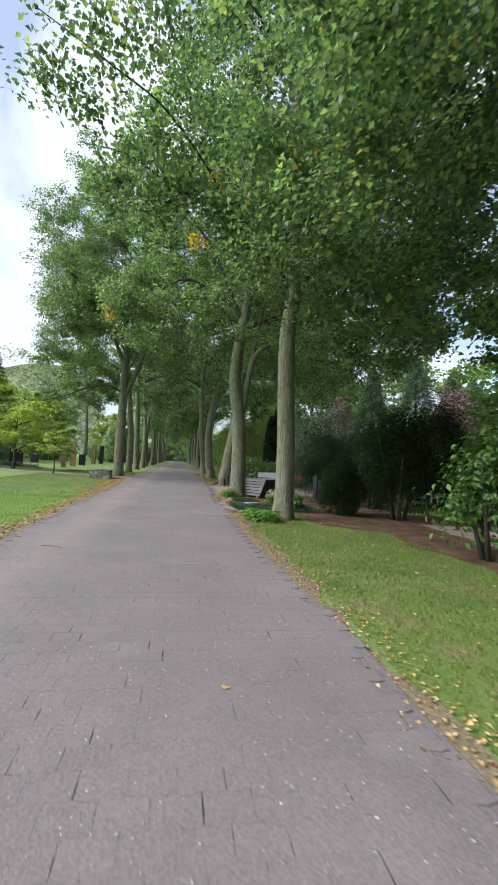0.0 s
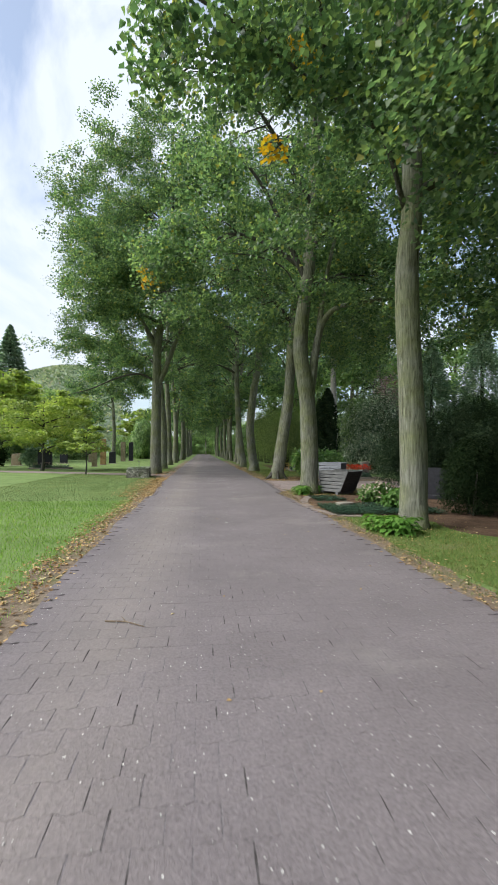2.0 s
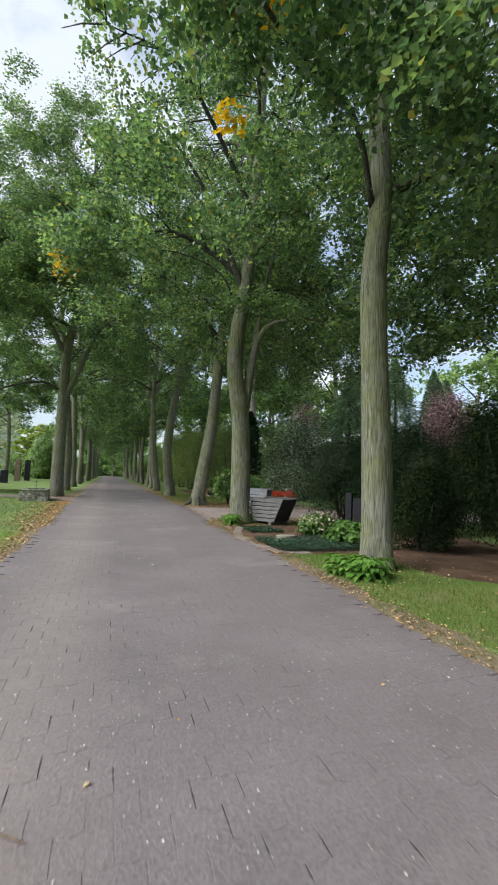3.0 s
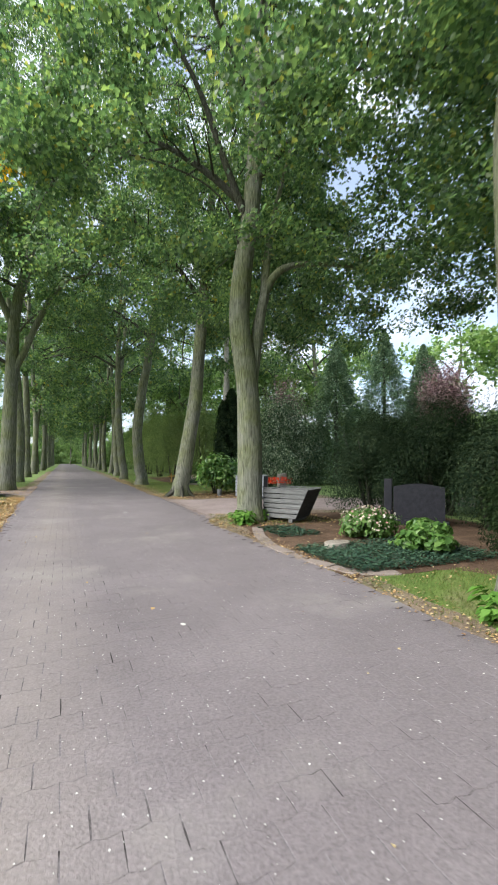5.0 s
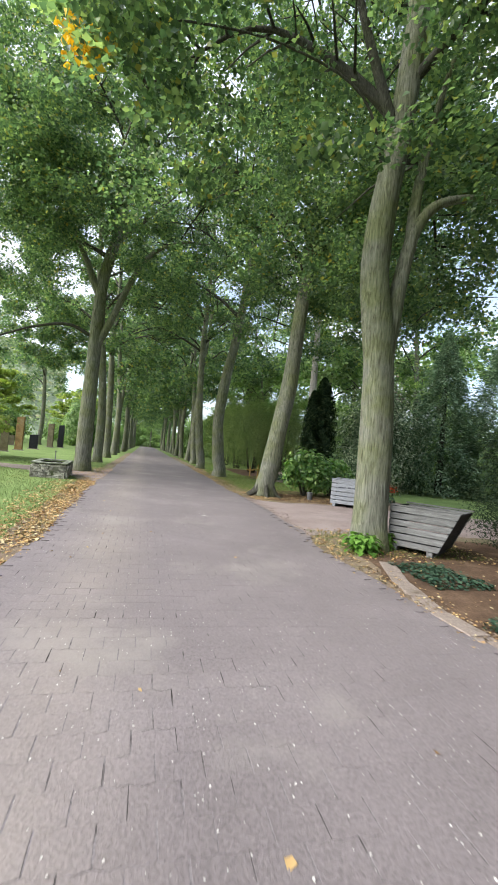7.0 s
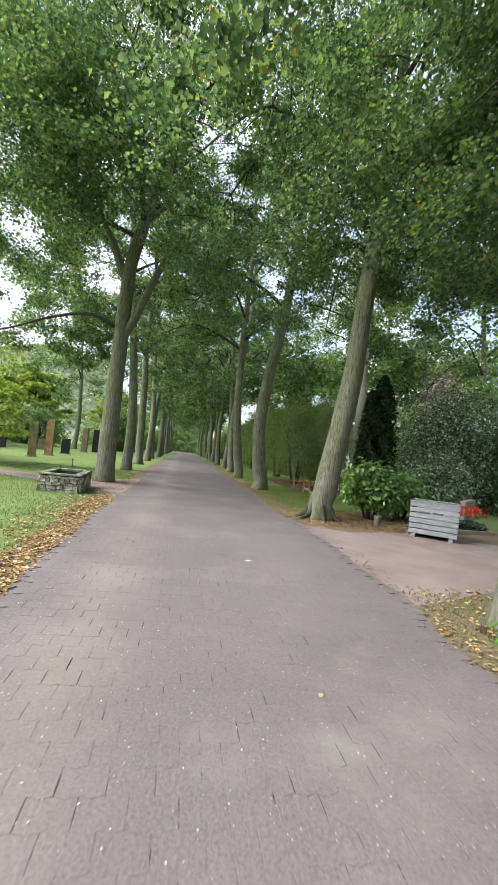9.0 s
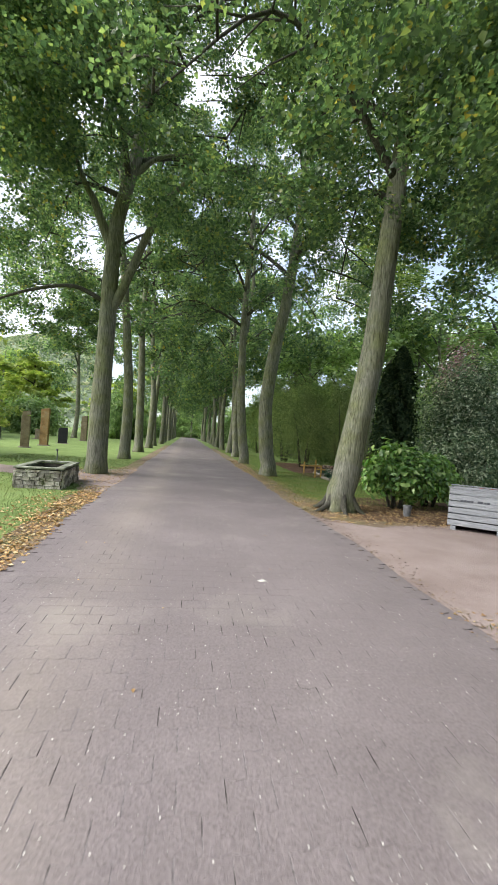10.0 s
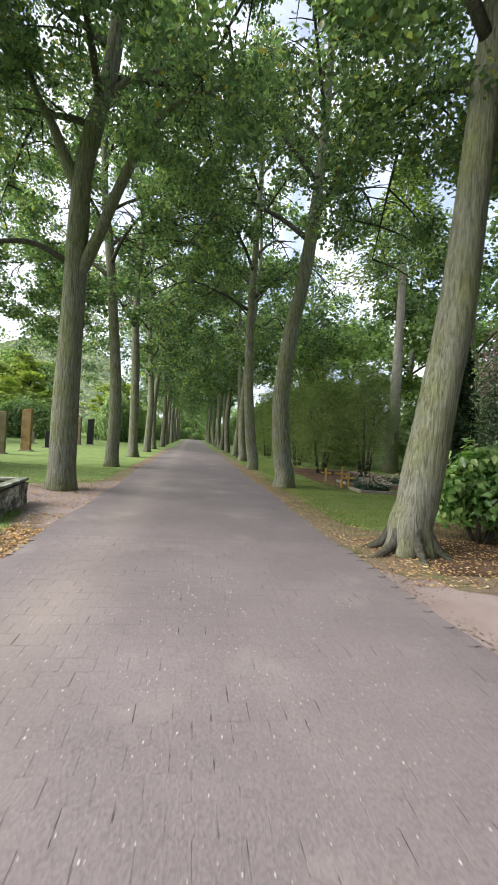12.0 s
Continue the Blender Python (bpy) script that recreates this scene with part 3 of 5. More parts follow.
# ---- ground, road, paths ----
def sheet(name, outline, z, mat, label, category, kind="structure"):
    """A flat ground sheet inside an outline."""
    flat, _, faces, *_ = delaunay_2d_cdt([Vector(p) for p in outline], [], [list(range(len(outline)))], 1, 1e-4)
    ob = mesh_ob(name, [(p.x, p.y, z) for p in flat], [list(f) if sum(flat[a].x * flat[b].y - flat[b].x * flat[a].y for a, b in zip(f, list(f[1:]) + [f[0]])) > 0 else list(f)[::-1] for f in faces], mat)
    return tagged(ob, label, category, kind=kind)


def wavy(points, amp, seed, step=0.35):
    """The closed outline with its sides cut short and made uneven."""
    rng = np.random.default_rng(seed)
    out = []
    for a, b in zip(points, points[1:] + points[:1]):
        n = max(1, min(200, int(math.hypot(b[0] - a[0], b[1] - a[1]) / step)))
        for k in range(n):
            t = k / n
            out.append((a[0] + (b[0] - a[0]) * t + rng.normal() * amp, a[1] + (b[1] - a[1]) * t + rng.normal() * amp))
    return out


def road_right(y):
    return 1.92 + 0.05 * math.sin(y * 0.7) + 0.03 * math.sin(y * 2.3 + 1) + (0.22 if y > 16.6 else 0.22 * max(0, (y - 15.4) / 1.2) if y > 15.4 else 0.06 * (y < 5))


def road_left(y):
    return -1.80 - 0.014 * min(y, 20) - 0.04 * math.sin(y * 0.55 + 2) - 0.03 * math.sin(y * 1.9)


Y0, Y1 = -8.0, 210.0
ground = sheet("ground", [(-1500, -1500), (1500, -1500), (1500, 1500), (-1500, 1500)], 0.0, M_GRASS, "short green lawn reaching to the horizon", "lawn")
ys = [Y0 + 0.4 * k for k in range(int((60 - Y0) / 0.4))] + [60 + 5 * k for k in range(31)]
sheet("road", [(road_right(v), v) for v in ys] + [(road_left(v), v) for v in reversed(ys)], 0.0205, M_ROAD, "grey concrete block avenue, worn and dusty", "road")
# worn strips beside the road
sheet("verge_east", wavy([(1.6, -8), (2.14, -8), (2.16, 4), (2.24, 9.0), (2.4, 14.8), (3.2, 15.4), (5.0, 15.9), (9.0, 15.6), (9.0, 17.2), (5.0, 17.9), (2.5, 17.3), (1.6, 17.2)], 0.05, 3), 0.006, M_VERGE, "worn earth verge strewn with fallen leaves", "verge")
sheet("verge_east_2", wavy([(1.6, 21.6), (3.4, 21.0), (4.4, 21.3), (5.2, 22.0), (3.6, 23.4), (2.75, 24.6), (2.7, 60), (1.6, 60)], 0.05, 4), 0.006, M_VERGE, "worn earth verge strewn with fallen leaves", "verge")
sheet("verge_west", wavy([(-1.5, -8), (-1.5, 60), (-2.55, 60), (-2.6, 30), (-2.75, 24), (-2.35, 14), (-2.15, -8)], 0.05, 5), 0.006, M_VERGE, "worn earth verge strewn with fallen leaves", "verge")
sheet("lawn_strip", wavy([(2.2, -8), (5.2, -8), (5.1, 7.6), (4.2, 8.6), (3.9, 11.05), (2.2, 11.05)], 0.06, 11), 0.004, M_THIN, "thin trodden lawn strip under the limes", "lawn")
sheet("lawn_strip_2", wavy([(2.3, 24.4), (7.5, 25.2), (7.0, 34), (4.4, 60), (2.3, 60)], 0.08, 12), 0.004, M_THIN, "thin trodden lawn strip under the limes", "lawn")
sheet("path_east", wavy([(1.9, 16.3), (2.5, 16.55), (3.95, 17.3), (7, 16.9), (16, 15.5), (30, 14), (30, 17.5), (16, 18.9), (8.0, 20.4), (6.3, 20.9), (5.4, 21.6), (4.3, 21.5), (3.2, 20.9), (2.2, 21.9), (1.9, 22.2)], 0.05, 6), 0.010, M_GRAVEL, "pale sandy gravel side path", "path")
sheet("path_west", wavy([(-1.6, 23.2), (-2.5, 23.6), (-2.95, 24.7), (-5.3, 26.4), (-12, 29.3), (-40, 36), (-40, 38.5), (-12, 31.2), (-5.6, 28.2), (-3.4, 28.6), (-1.95, 30.0)], 0.05, 7), 0.010, M_GRAVEL, "pale sandy gravel side path", "path")
sheet("soil_under_bushes", wavy([(5.1, -4), (9.6, -4), (9.6, 11.6), (3.55, 11.3), (3.9, 8.7), (4.8, 8.1), (5.0, 4.7)], 0.08, 8), 0.0065, M_SOIL, "bare brown soil under the bushes", "soil")
sheet("soil_by_thujas", wavy([(4.7, 31.0), (9.6, 31.4), (9.6, 41.0), (4.9, 41.0)], 0.08, 14), 0.0085, M_SOIL, "brown soil under the thujas", "soil")
sheet("verge_mouth", wavy([(1.6, 15.6), (8.5, 15.6), (8.5, 24.2), (1.6, 24.2)], 0.05, 15), 0.003, M_VERGE, "worn earth round the side path", "verge")
sheet("path_back", wavy([(6.4, 5.2), (10.5, 4.2), (10.5, 9.2), (6.6, 9.4)], 0.06, 13), 0.012, M_GRAVEL, "pale gravel behind the bushes", "path")
sheet("flower_bed", wavy([(2.05, 11.0), (3.6, 10.9), (7.5, 11.2), (7.5, 16.3), (4.5, 16.6), (2.45, 15.9), (2.1, 13.6)], 0.05, 9), 0.0105, M_SOIL, "brown earth flower bed", "flower bed")
sheet("soil_by_laurel", wavy([(3.0, 21.7), (5.0, 21.4), (7.2, 22.3), (7.5, 25.0), (4.2, 25.2), (3.2, 23.6)], 0.06, 10), 0.009, M_SOIL, "reddish brown soil under a green shrub", "soil")


# ---- avenue trees ----
EAST, WEST = "east row of avenue limes", "west row of avenue limes"
LBL = "tall lime tree with furrowed grey-green trunk and dense dark green crown"
lime_tree(3.25, 1.6, [(0, 0), (0.02, 3), (0.05, 7)], 0.24, 11, EAST, LBL, low=3.9, drop_side=0.9, clusters=640, per=58, leaf=0.082, fill=[(-1.5, 5.0, -1.0, 5.0, 4.4, 9.5, 42), (-2.0, 0.8, 1.2, 4.2, 5.0, 7.6, 24)])
lime_tree(3.17, 9.75, [(0, 0), (0.0, 1.3), (-0.05, 2.5), (-0.1, 4.4), (0.0, 6.3)], 0.24, 12, EAST, LBL, low=3.9, reach=4.7, clear_west=True, drop_side=0.9, clusters=950, fill=[(-0.6, 1.0, -3.5, -0.8, 4.6, 9.5, 12), (-1.7, -0.6, -2.8, -1.4, 5.3, 7.6, 8), (-3.0, -1.4, -1.0, 1.0, 7.4, 10.0, 12), (-0.6, 5.0, -6.0, 2.5, 4.6, 10.0, 58), (1.0, 5.5, 0.0, 4.5, 4.6, 10.0, 32), (-4.6, -3.2, -2.3, -1.2, 6.2, 8.0, 4), (-5.0, -3.4, -4.2, -3.3, 6.9, 7.8, 2)],
          stems=[([(-0.15, 0, 5.6), (-0.8, -0.5, 6.5), (-1.9, -0.8, 6.9), (-3.0, -1.6, 6.8), (-3.9, -1.6, 7.3), (-4.7, -1.9, 7.2)], 0.05, 0.01, 0.3), ([(-1.9, -0.8, 6.9), (-2.2, -2.0, 6.8), (-3.1, -3.0, 7.2), (-3.9, -3.7, 7.2), (-5.0, -3.9, 7.7)], 0.03, 0.008, 0.3)],
          yellow=[(1.1, 9.4, 7.9), (0.75, 10.1, 6.7)])
lime_tree(2.84, 15.75, [(0, 0), (0.0, 1.5), (-0.07, 2.8), (-0.16, 3.5), (-0.29, 4.4), (-0.24, 5.5), (-0.03, 7.1), (0.12, 9.4)], 0.285, 13, EAST,
          "lime tree with low forked trunk and dense dark green crown", low=4.4, drop_side=0.6, reach=4.9, stems=[([(-0.04, 0, 2.75), (0.07, 0, 3.5), (0.2, 0, 4.5), (0.42, -0.02, 5.35), (0.95, -0.05, 5.85), (2.2, -0.1, 6.1), (4.4, -0.3, 6.2)], 0.165, 0.03, 0.55), ([(0.3, 0, 4.9), (0.42, 0.1, 6.0), (0.75, 0.2, 7.6), (1.3, 0.3, 9.6)], 0.11, 0.03, 0.5), ([(-0.25, 0, 5.9), (-0.9, -0.3, 6.9), (-2.2, -0.4, 7.2), (-3.6, -0.6, 6.9), (-5.0, -0.5, 6.6)], 0.024, 0.012, 0.4), ([(-0.1, 0, 6.6), (-0.7, -0.1, 7.8), (-1.5, -0.3, 9.3), (-2.6, -0.4, 10.6)], 0.095, 0.03, 0.4)], clusters=1080, fill=[(-1.2, 1.0, -3.5, -0.8, 5.6, 9.0, 12), (-4.4, -2.2, -1.0, 3.0, 9.0, 12.5, 16), (0.5, 3.5, 1.0, 5.0, 7.0, 10.5, 22), (0.5, 5.5, -3.0, 3.0, 5.0, 10.0, 30), (3.0, 6.6, -2.5, 1.5, 5.5, 8.5, 26), (-5.3, -3.7, -1.2, 0.6, 6.2, 7.8, 8)],
          yellow=[(-2.05, 15.3, 6.4), (-1.95, 15.2, 6.2), (-2.15, 15.45, 6.6)])
leaning = lime_tree(3.05, 22.7, [(0, 0), (0.12, 1.05), (0.28, 2.1), (0.5, 3.6), (0.62, 5.4), (0.78, 7.6)], 0.30, 14, EAST,
          "lime tree with leaning mossy trunk and spread roots", low=4.8, drop_side=0.5, clusters=980, flare=0.5, fill=[(-0.5, 3.4, -3.5, 0.5, 8.0, 13.0, 34), (-2.2, 0.5, -2.0, 1.5, 9.0, 14.0, 16), (-1.0, 5.5, -4.0, 3.0, 5.6, 10.0, 42), (0.5, 4.5, -5.5, -0.5, 6.4, 10.0, 26), (1.8, 5.5, -1.5, 4.0, 5.4, 9.5, 26)])
lime_tree(2.9, 30.5, [(0, 0), (-0.2, 1.6), (-0.27, 3.0), (-0.05, 5.2), (0.22, 6.8), (0.5, 9.7)], 0.30, 15, EAST, LBL, low=6.0, top=20, reach=5.0, clusters=800)
lime_tree(2.85, 37.5, [(0, 0), (-0.4, 3.6), (-0.55, 7.6), (-0.5, 11.6)], 0.27, 16, EAST, LBL, low=5.6, top=20, reach=4.8, clusters=650, per=38, leaf=0.14)
lime_tree(-3.08, 27.5, [(0, 0), (0.0, 2.2), (0.02, 4.2), (0.03, 6.2), (0.1, 7.6), (0.38, 9.1), (0.6, 10.4)], 0.315, 21, WEST,
          "stout lime tree with several heavy upper limbs", low=6.6, top=20.5, reach=4.4, clusters=1250, fill=[(-5.0, -2.2, -3.0, 2.0, 8.0, 16.0, 34), (-3.6, 1.5, -2.5, 2.0, 15.0, 20.5, 34), (-1.5, 1.5, -5.0, -2.0, 6.6, 10.0, 12), (-3.4, -1.2, -5.0, 2.0, 8.0, 15.0, 44), (-5.4, -2.2, -4.0, 3.0, 5.0, 8.0, 28), (-3.8, -0.8, -6.0, -3.0, 8.0, 12.0, 30), (-3.5, -0.5, -4.0, 0.0, 9.0, 13.0, 16)], twigs=0.5,
          flare=0.3,
          stems=[([(-0.1, 0, 5.3), (-1.0, -0.2, 5.6), (-2.2, -0.3, 5.3), (-3.4, -0.5, 4.7), (-4.6, -0.7, 4.3)], 0.075, 0.015, 0.4), ([(0.02, 0, 4.9), (0.42, -0.1, 5.7), (1.1, -0.2, 7.5), (1.8, -0.3, 8.8), (2.9, -0.4, 9.5), (4.0, -0.5, 9.6)], 0.17, 0.03, 0.6), ([(0.05, 0, 6.9), (-0.35, 0, 7.7), (-0.6, -0.1, 8.3), (-1.0, -0.1, 9.0), (-1.7, -0.2, 10.8)], 0.17, 0.04, 0.55), ([(0.4, 0, 9.1), (1.2, 0, 9.9), (2.4, 0.1, 10.3)], 0.11, 0.02, 0.4)])
lime_tree(-3.28, 35.0, [(0, 0), (-0.03, 3.4), (-0.55, 8.5), (-0.9, 11.0)], 0.26, 22, WEST, LBL, low=5.6, top=20, reach=4.6, clusters=750, per=40, leaf=0.14, fill=[(-6.0, -1.5, -3.0, 3.0, 4.6, 9.0, 36)])
lime_tree(-3.42, 42.3, [(0, 0), (-0.12, 5.1), (-0.3, 8.4)], 0.28, 23, WEST, LBL, low=5.4, top=20, reach=5.0, clusters=550, per=34, leaf=0.17)
far_e = lime_tree(3.2, 44.6, [(0, 0), (-0.2, 3.5), (0.1, 8.5)], 0.27, 17, EAST, LBL, low=4.6, top=18, reach=4.8, clusters=400, per=17, leaf=0.26, n_limbs=7, twigs=0.25, bough_size=1.3, spread=0.8)
far_w = lime_tree(-3.4, 49.8, [(0, 0), (0.1, 4.0), (-0.25, 8.5)], 0.27, 24, WEST, LBL, low=4.6, top=18, reach=4.8, clusters=400, per=17, leaf=0.26, n_limbs=7, twigs=0.25, bough_size=1.3, spread=0.8)
rt = np.random.default_rng(5)
for k in range(1, 12):
    copy_thing(far_e, pose(3.3 + rt.uniform(-0.2, 0.2), 44.6 + 7.0 * k + rt.uniform(-0.5, 0.5), 0, rz=rt.uniform(-40, 40) + (180 if k % 2 else 0)))
    copy_thing(far_w, pose(-3.45 + rt.uniform(-0.2, 0.2), 49.8 + 7.2 * k + rt.uniform(-0.5, 0.5), 0, rz=rt.uniform(-40, 40) + (180 if k % 2 else 0)))


for k, (tx, ty) in enumerate([(9.6, 0.3), (9.9, 6.6)]):
    lime_tree(tx, ty, [(0, 0), (0.1, 3), (0.0, 7)], 0.24, 25 + k, "trees behind the burial ground", "dark green lime behind the bushes", low=2.6, top=14, reach=4.8, clusters=400, per=34, leaf=0.16, twigs=0.3, bough_size=1.3, spread=0.7)

for k, (az, ln) in enumerate([(3.6, 0.62), (2.7, 0.45), (4.6, 0.5), (5.6, 0.4)]):
    d = Vector((math.cos(az), math.sin(az), 0))
    bm = tube(bmesh.new(), smooth_path([d * 0.18 + Vector((0, 0, 0.42)), d * 0.34 + Vector((0, 0, 0.16)), d * (0.3 + ln * 0.5) + Vector((0, 0, 0.03)), d * (0.3 + ln) + Vector((0, 0, -0.06))], 4),
              [0.095 - 0.006 * i for i in range(13)], 9, np.random.default_rng(k), 0, 0.1)
    part("root", bm, M_BARK_DARK, leaning, "dark mossy root", smooth=True)

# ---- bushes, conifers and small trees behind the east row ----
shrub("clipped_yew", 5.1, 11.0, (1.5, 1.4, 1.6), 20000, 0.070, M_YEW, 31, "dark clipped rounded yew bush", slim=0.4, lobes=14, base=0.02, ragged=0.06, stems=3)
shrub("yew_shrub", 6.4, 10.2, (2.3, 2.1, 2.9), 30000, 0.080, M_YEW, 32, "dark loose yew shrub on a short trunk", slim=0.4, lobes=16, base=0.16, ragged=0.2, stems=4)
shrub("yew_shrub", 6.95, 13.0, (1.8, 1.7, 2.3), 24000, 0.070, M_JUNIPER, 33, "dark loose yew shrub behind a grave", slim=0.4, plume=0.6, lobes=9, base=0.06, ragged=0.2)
shrub("leafy_shrub", 5.5, 5.6, (1.7, 1.8, 2.0), 3000, 0.11, M_SHRUB, 34, "green leafy shrub at the lawn's edge", lobes=7, base=0.2, ragged=0.5)
shrub("leafy_shrub", 6.3, 3.4, (2.2, 2.4, 2.6), 6000, 0.11, M_SHRUB, 35, "green leafy shrub at the lawn's edge", lobes=12, base=0.05, ragged=0.3)
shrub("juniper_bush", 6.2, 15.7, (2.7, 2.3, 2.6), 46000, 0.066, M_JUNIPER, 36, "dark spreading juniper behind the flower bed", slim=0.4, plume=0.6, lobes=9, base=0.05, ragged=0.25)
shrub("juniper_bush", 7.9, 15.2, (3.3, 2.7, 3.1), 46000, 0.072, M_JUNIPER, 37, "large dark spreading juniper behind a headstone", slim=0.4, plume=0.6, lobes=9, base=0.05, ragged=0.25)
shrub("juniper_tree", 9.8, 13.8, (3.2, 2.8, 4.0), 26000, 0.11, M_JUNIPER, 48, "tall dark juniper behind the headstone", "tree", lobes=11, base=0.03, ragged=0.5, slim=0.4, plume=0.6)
shrub("purple_plum", 17.2, 23.6, (3.2, 2.9, 5.7), 8000, 0.13, M_PLUM, 38, "purple-leaved plum tree behind the bushes", "tree", lobes=11, base=0.66, ragged=0.3)
shrub("purple_plum", 14.1, 35.2, (3.0, 2.6, 7.0), 7000, 0.17, M_PLUM, 46, "tall purple-leaved plum tree behind a silvery shrub", "tree", lobes=11, base=0.3, ragged=0.35)
shrub("hydrangea", 3.95, 13.1, (1.2, 0.9, 0.52), 3000, 0.085, M_SHRUB, 39, "low hydrangea with faded pink flower heads", lobes=10, base=0.02)
shrub("peony", 3.9, 11.75, (0.9, 0.8, 0.5), 1500, 0.13, M_SHRUB, 40, "low green leafy peony", lobes=7, base=0.02)
shrub("green_laurel", 4.75, 23.5, (1.9, 1.6, 1.5), 3400, 0.155, M_LAUREL, 41, "bright green broad-leaved laurel bush", lobes=8, base=0.22, ragged=0.32)
shrub("green_laurel", 6.05, 24.2, (1.7, 1.4, 1.3), 3000, 0.15, M_LAUREL, 42, "bright green broad-leaved laurel bush", lobes=11, base=0.22, ragged=0.32)
conifer("column_cypress", 7.25, 28.6, 5.2, 0.62, 12000, 0.16, M_JUNIPER, 43, "dark columnar cypress behind the graves", column=True, bare=0.05, layers=False)
conifer("column_cypress", 6.72, 28.5, 4.5, 0.42, 6000, 0.16, M_JUNIPER, 47, "shorter dark columnar cypress beside a taller one", column=True, bare=0.05, layers=False)
shrub("silvery_shrub", 10.9, 29.6, (5.4, 4.0, 5.4), 24000, 0.145, M_SILVER, 44, "large shrub with pale silvery leaves", lobes=17, base=0.02, ragged=0.5, slim=0.7)
shrub("silvery_shrub", 9.0, 27.0, (3.0, 2.2, 2.2), 9000, 0.13, M_SILVER, 45, "shrub with pale silvery leaves", lobes=9, base=0.02, ragged=0.5, slim=0.7)
for k, (tx, ty, w, th) in enumerate([(6.3, 37.6, 3.0, 4.9), (8.2, 36.8, 3.4, 5.4), (6.4, 43.0, 3.0, 5.2), (6.6, 49.0, 3.4, 5.8), (6.8, 56.0, 3.6, 6.0)]):
    shrub("thuja", tx, ty, (w, w * 0.9, th), (44000 if k < 2 else 20000), (0.11 if k < 2 else 0.18), M_THUJA, 50 + k, "loose feathery green thuja beside the avenue", "tree", lobes=11, base=0.12, ragged=0.6, slim=0.34, plume=0.8, group="thujas by the avenue")
for k, (tx, ty, th, tw) in enumerate([(14.4, 29.3, 8.7, 2.6), (17.2, 28.2, 9.5, 3.0), (19.6, 27.4, 8.8, 2.4), (23, 30, 9, 2.6)]):
    conifer("spruce", tx, ty, th, tw, 30000, 0.17, M_SPRUCE, 60 + k, "blue-green spruce with a pointed top", bare=0.3, layers=False, droop=0.2, group="spruces on the burial ground")
conifer("larch", 11.3, 40.6, 19.0, 3.2, 5000, 0.34, M_THUJA, 66, "tall larch with a pale straight trunk", bare=11.5, trunk_r=0.36, trunk_mat=M_BARK_PALE)

# ---- trees and shrubs on the lawn side ----
def small_tree(name, x, y, height, width, n, leaf, mat, seed, label, trunk_h, trunk_r):
    rng = np.random.default_rng(seed)
    t = thing(name, pose(x, y, 0), label, "tree")
    part("trunk", tube(bmesh.new(), smooth_path([(0, 0, -0.05), (0.05, 0, trunk_h * 0.5), (0, 0.05, trunk_h), (0.05, 0, height * 0.8)], 4), np.linspace(trunk_r, trunk_r * 0.3, 13), 8, rng, 0.3, 0.04), M_BARK_DARK, t, smooth=True)
    tips = []
    for k in range(14):
        az, f = k * 2.39996, (k + 0.5) / 14
        z0 = trunk_h + (height * 0.8 - trunk_h) * f * 0.9
        ln = width * 0.5 * (1 - 0.5 * f) * rng.uniform(0.8, 1.1)
        e = Vector((math.cos(az) * ln, math.sin(az) * ln, z0 + ln * 0.22))
        p0 = Vector((0.02, 0.02, z0))
        part("limb", tube(bmesh.new(), [p0, p0.lerp(e, 0.5) + Vector((0, 0, 0.1 * ln)), e], [trunk_r * 0.4, trunk_r * 0.28, 0.008], 6), M_BARK_DARK, t, smooth=True)
        tips += [tuple(p0.lerp(e, u)) for u in (0.35, 0.55, 0.75, 0.9, 1.02)]
    tips = np.array(tips)
    cl = tips[rng.integers(0, len(tips), n // 40)] + rng.normal(size=(n // 40, 3)) * np.array([0.3, 0.3, 0.14]) * width / 5
    blades("crown", *sprays(rng, cl, 40, 0.10 * width, leaf, 0.3), mat, t)
    return t


small_tree("sapling", -6.75, 26.9, 3.2, 2.6, 2600, 0.12, M_FRESH, 70, "young tree with light green leaves on the lawn", 1.0, 0.05)
small_tree("dogwood_tree", -10.6, 31.5, 5.6, 6.6, 9000, 0.15, M_FRESH, 71, "spreading small tree with layered light green leaves", 1.2, 0.12)
small_tree("dogwood_tree", -15.5, 34.0, 5.8, 6.4, 8000, 0.16, M_FRESH, 72, "spreading small tree with layered light green leaves", 1.2, 0.12)
shrub("low_conifer", -12.6, 36.0, (2.4, 1.8, 1.6), 5000, 0.14, M_SPRUCE, 73, "low blue-green conifer by a grave", lobes=10, base=0.02)
shrub("low_conifer", -17.0, 38.5, (3.0, 2.0, 2.0), 5000, 0.16, M_YEW, 74, "low dark conifer by a grave", lobes=10, base=0.02)
bt = small_tree("park_tree", -22.0, 52.0, 12.0, 9.5, 8000, 0.40, M_FRESH, 75, "broad park tree with light green crown", 2.6, 0.28)
bd = lime_tree(-31.0, 90.0, [(0, 0), (0.1, 4), (0, 8)], 0.3, 76, "trees behind the burial ground", "tall dark green park tree", low=1.6, top=14, clusters=340, per=14, leaf=0.38, n_limbs=6, twigs=0.2, bough_size=1.7, spread=1.0, mat=M_PARK_HAZED)
for k, (tx, ty, s) in enumerate([(-30, 50, 1.0), (-27, 62, 1.15), (-36, 60, 1.2), (-46, 66, 1.0), (-24, 84, 1.2), (-44, 75, 1.3), (-34, 95, 1.4), (-13, 92, 1.0), (-40, 42, 0.9)]):
    copy_thing(bd if k % 3 == 2 else bt, pose(tx, ty, 0, rz=67 * k) @ Matrix.Scale(s, 4))
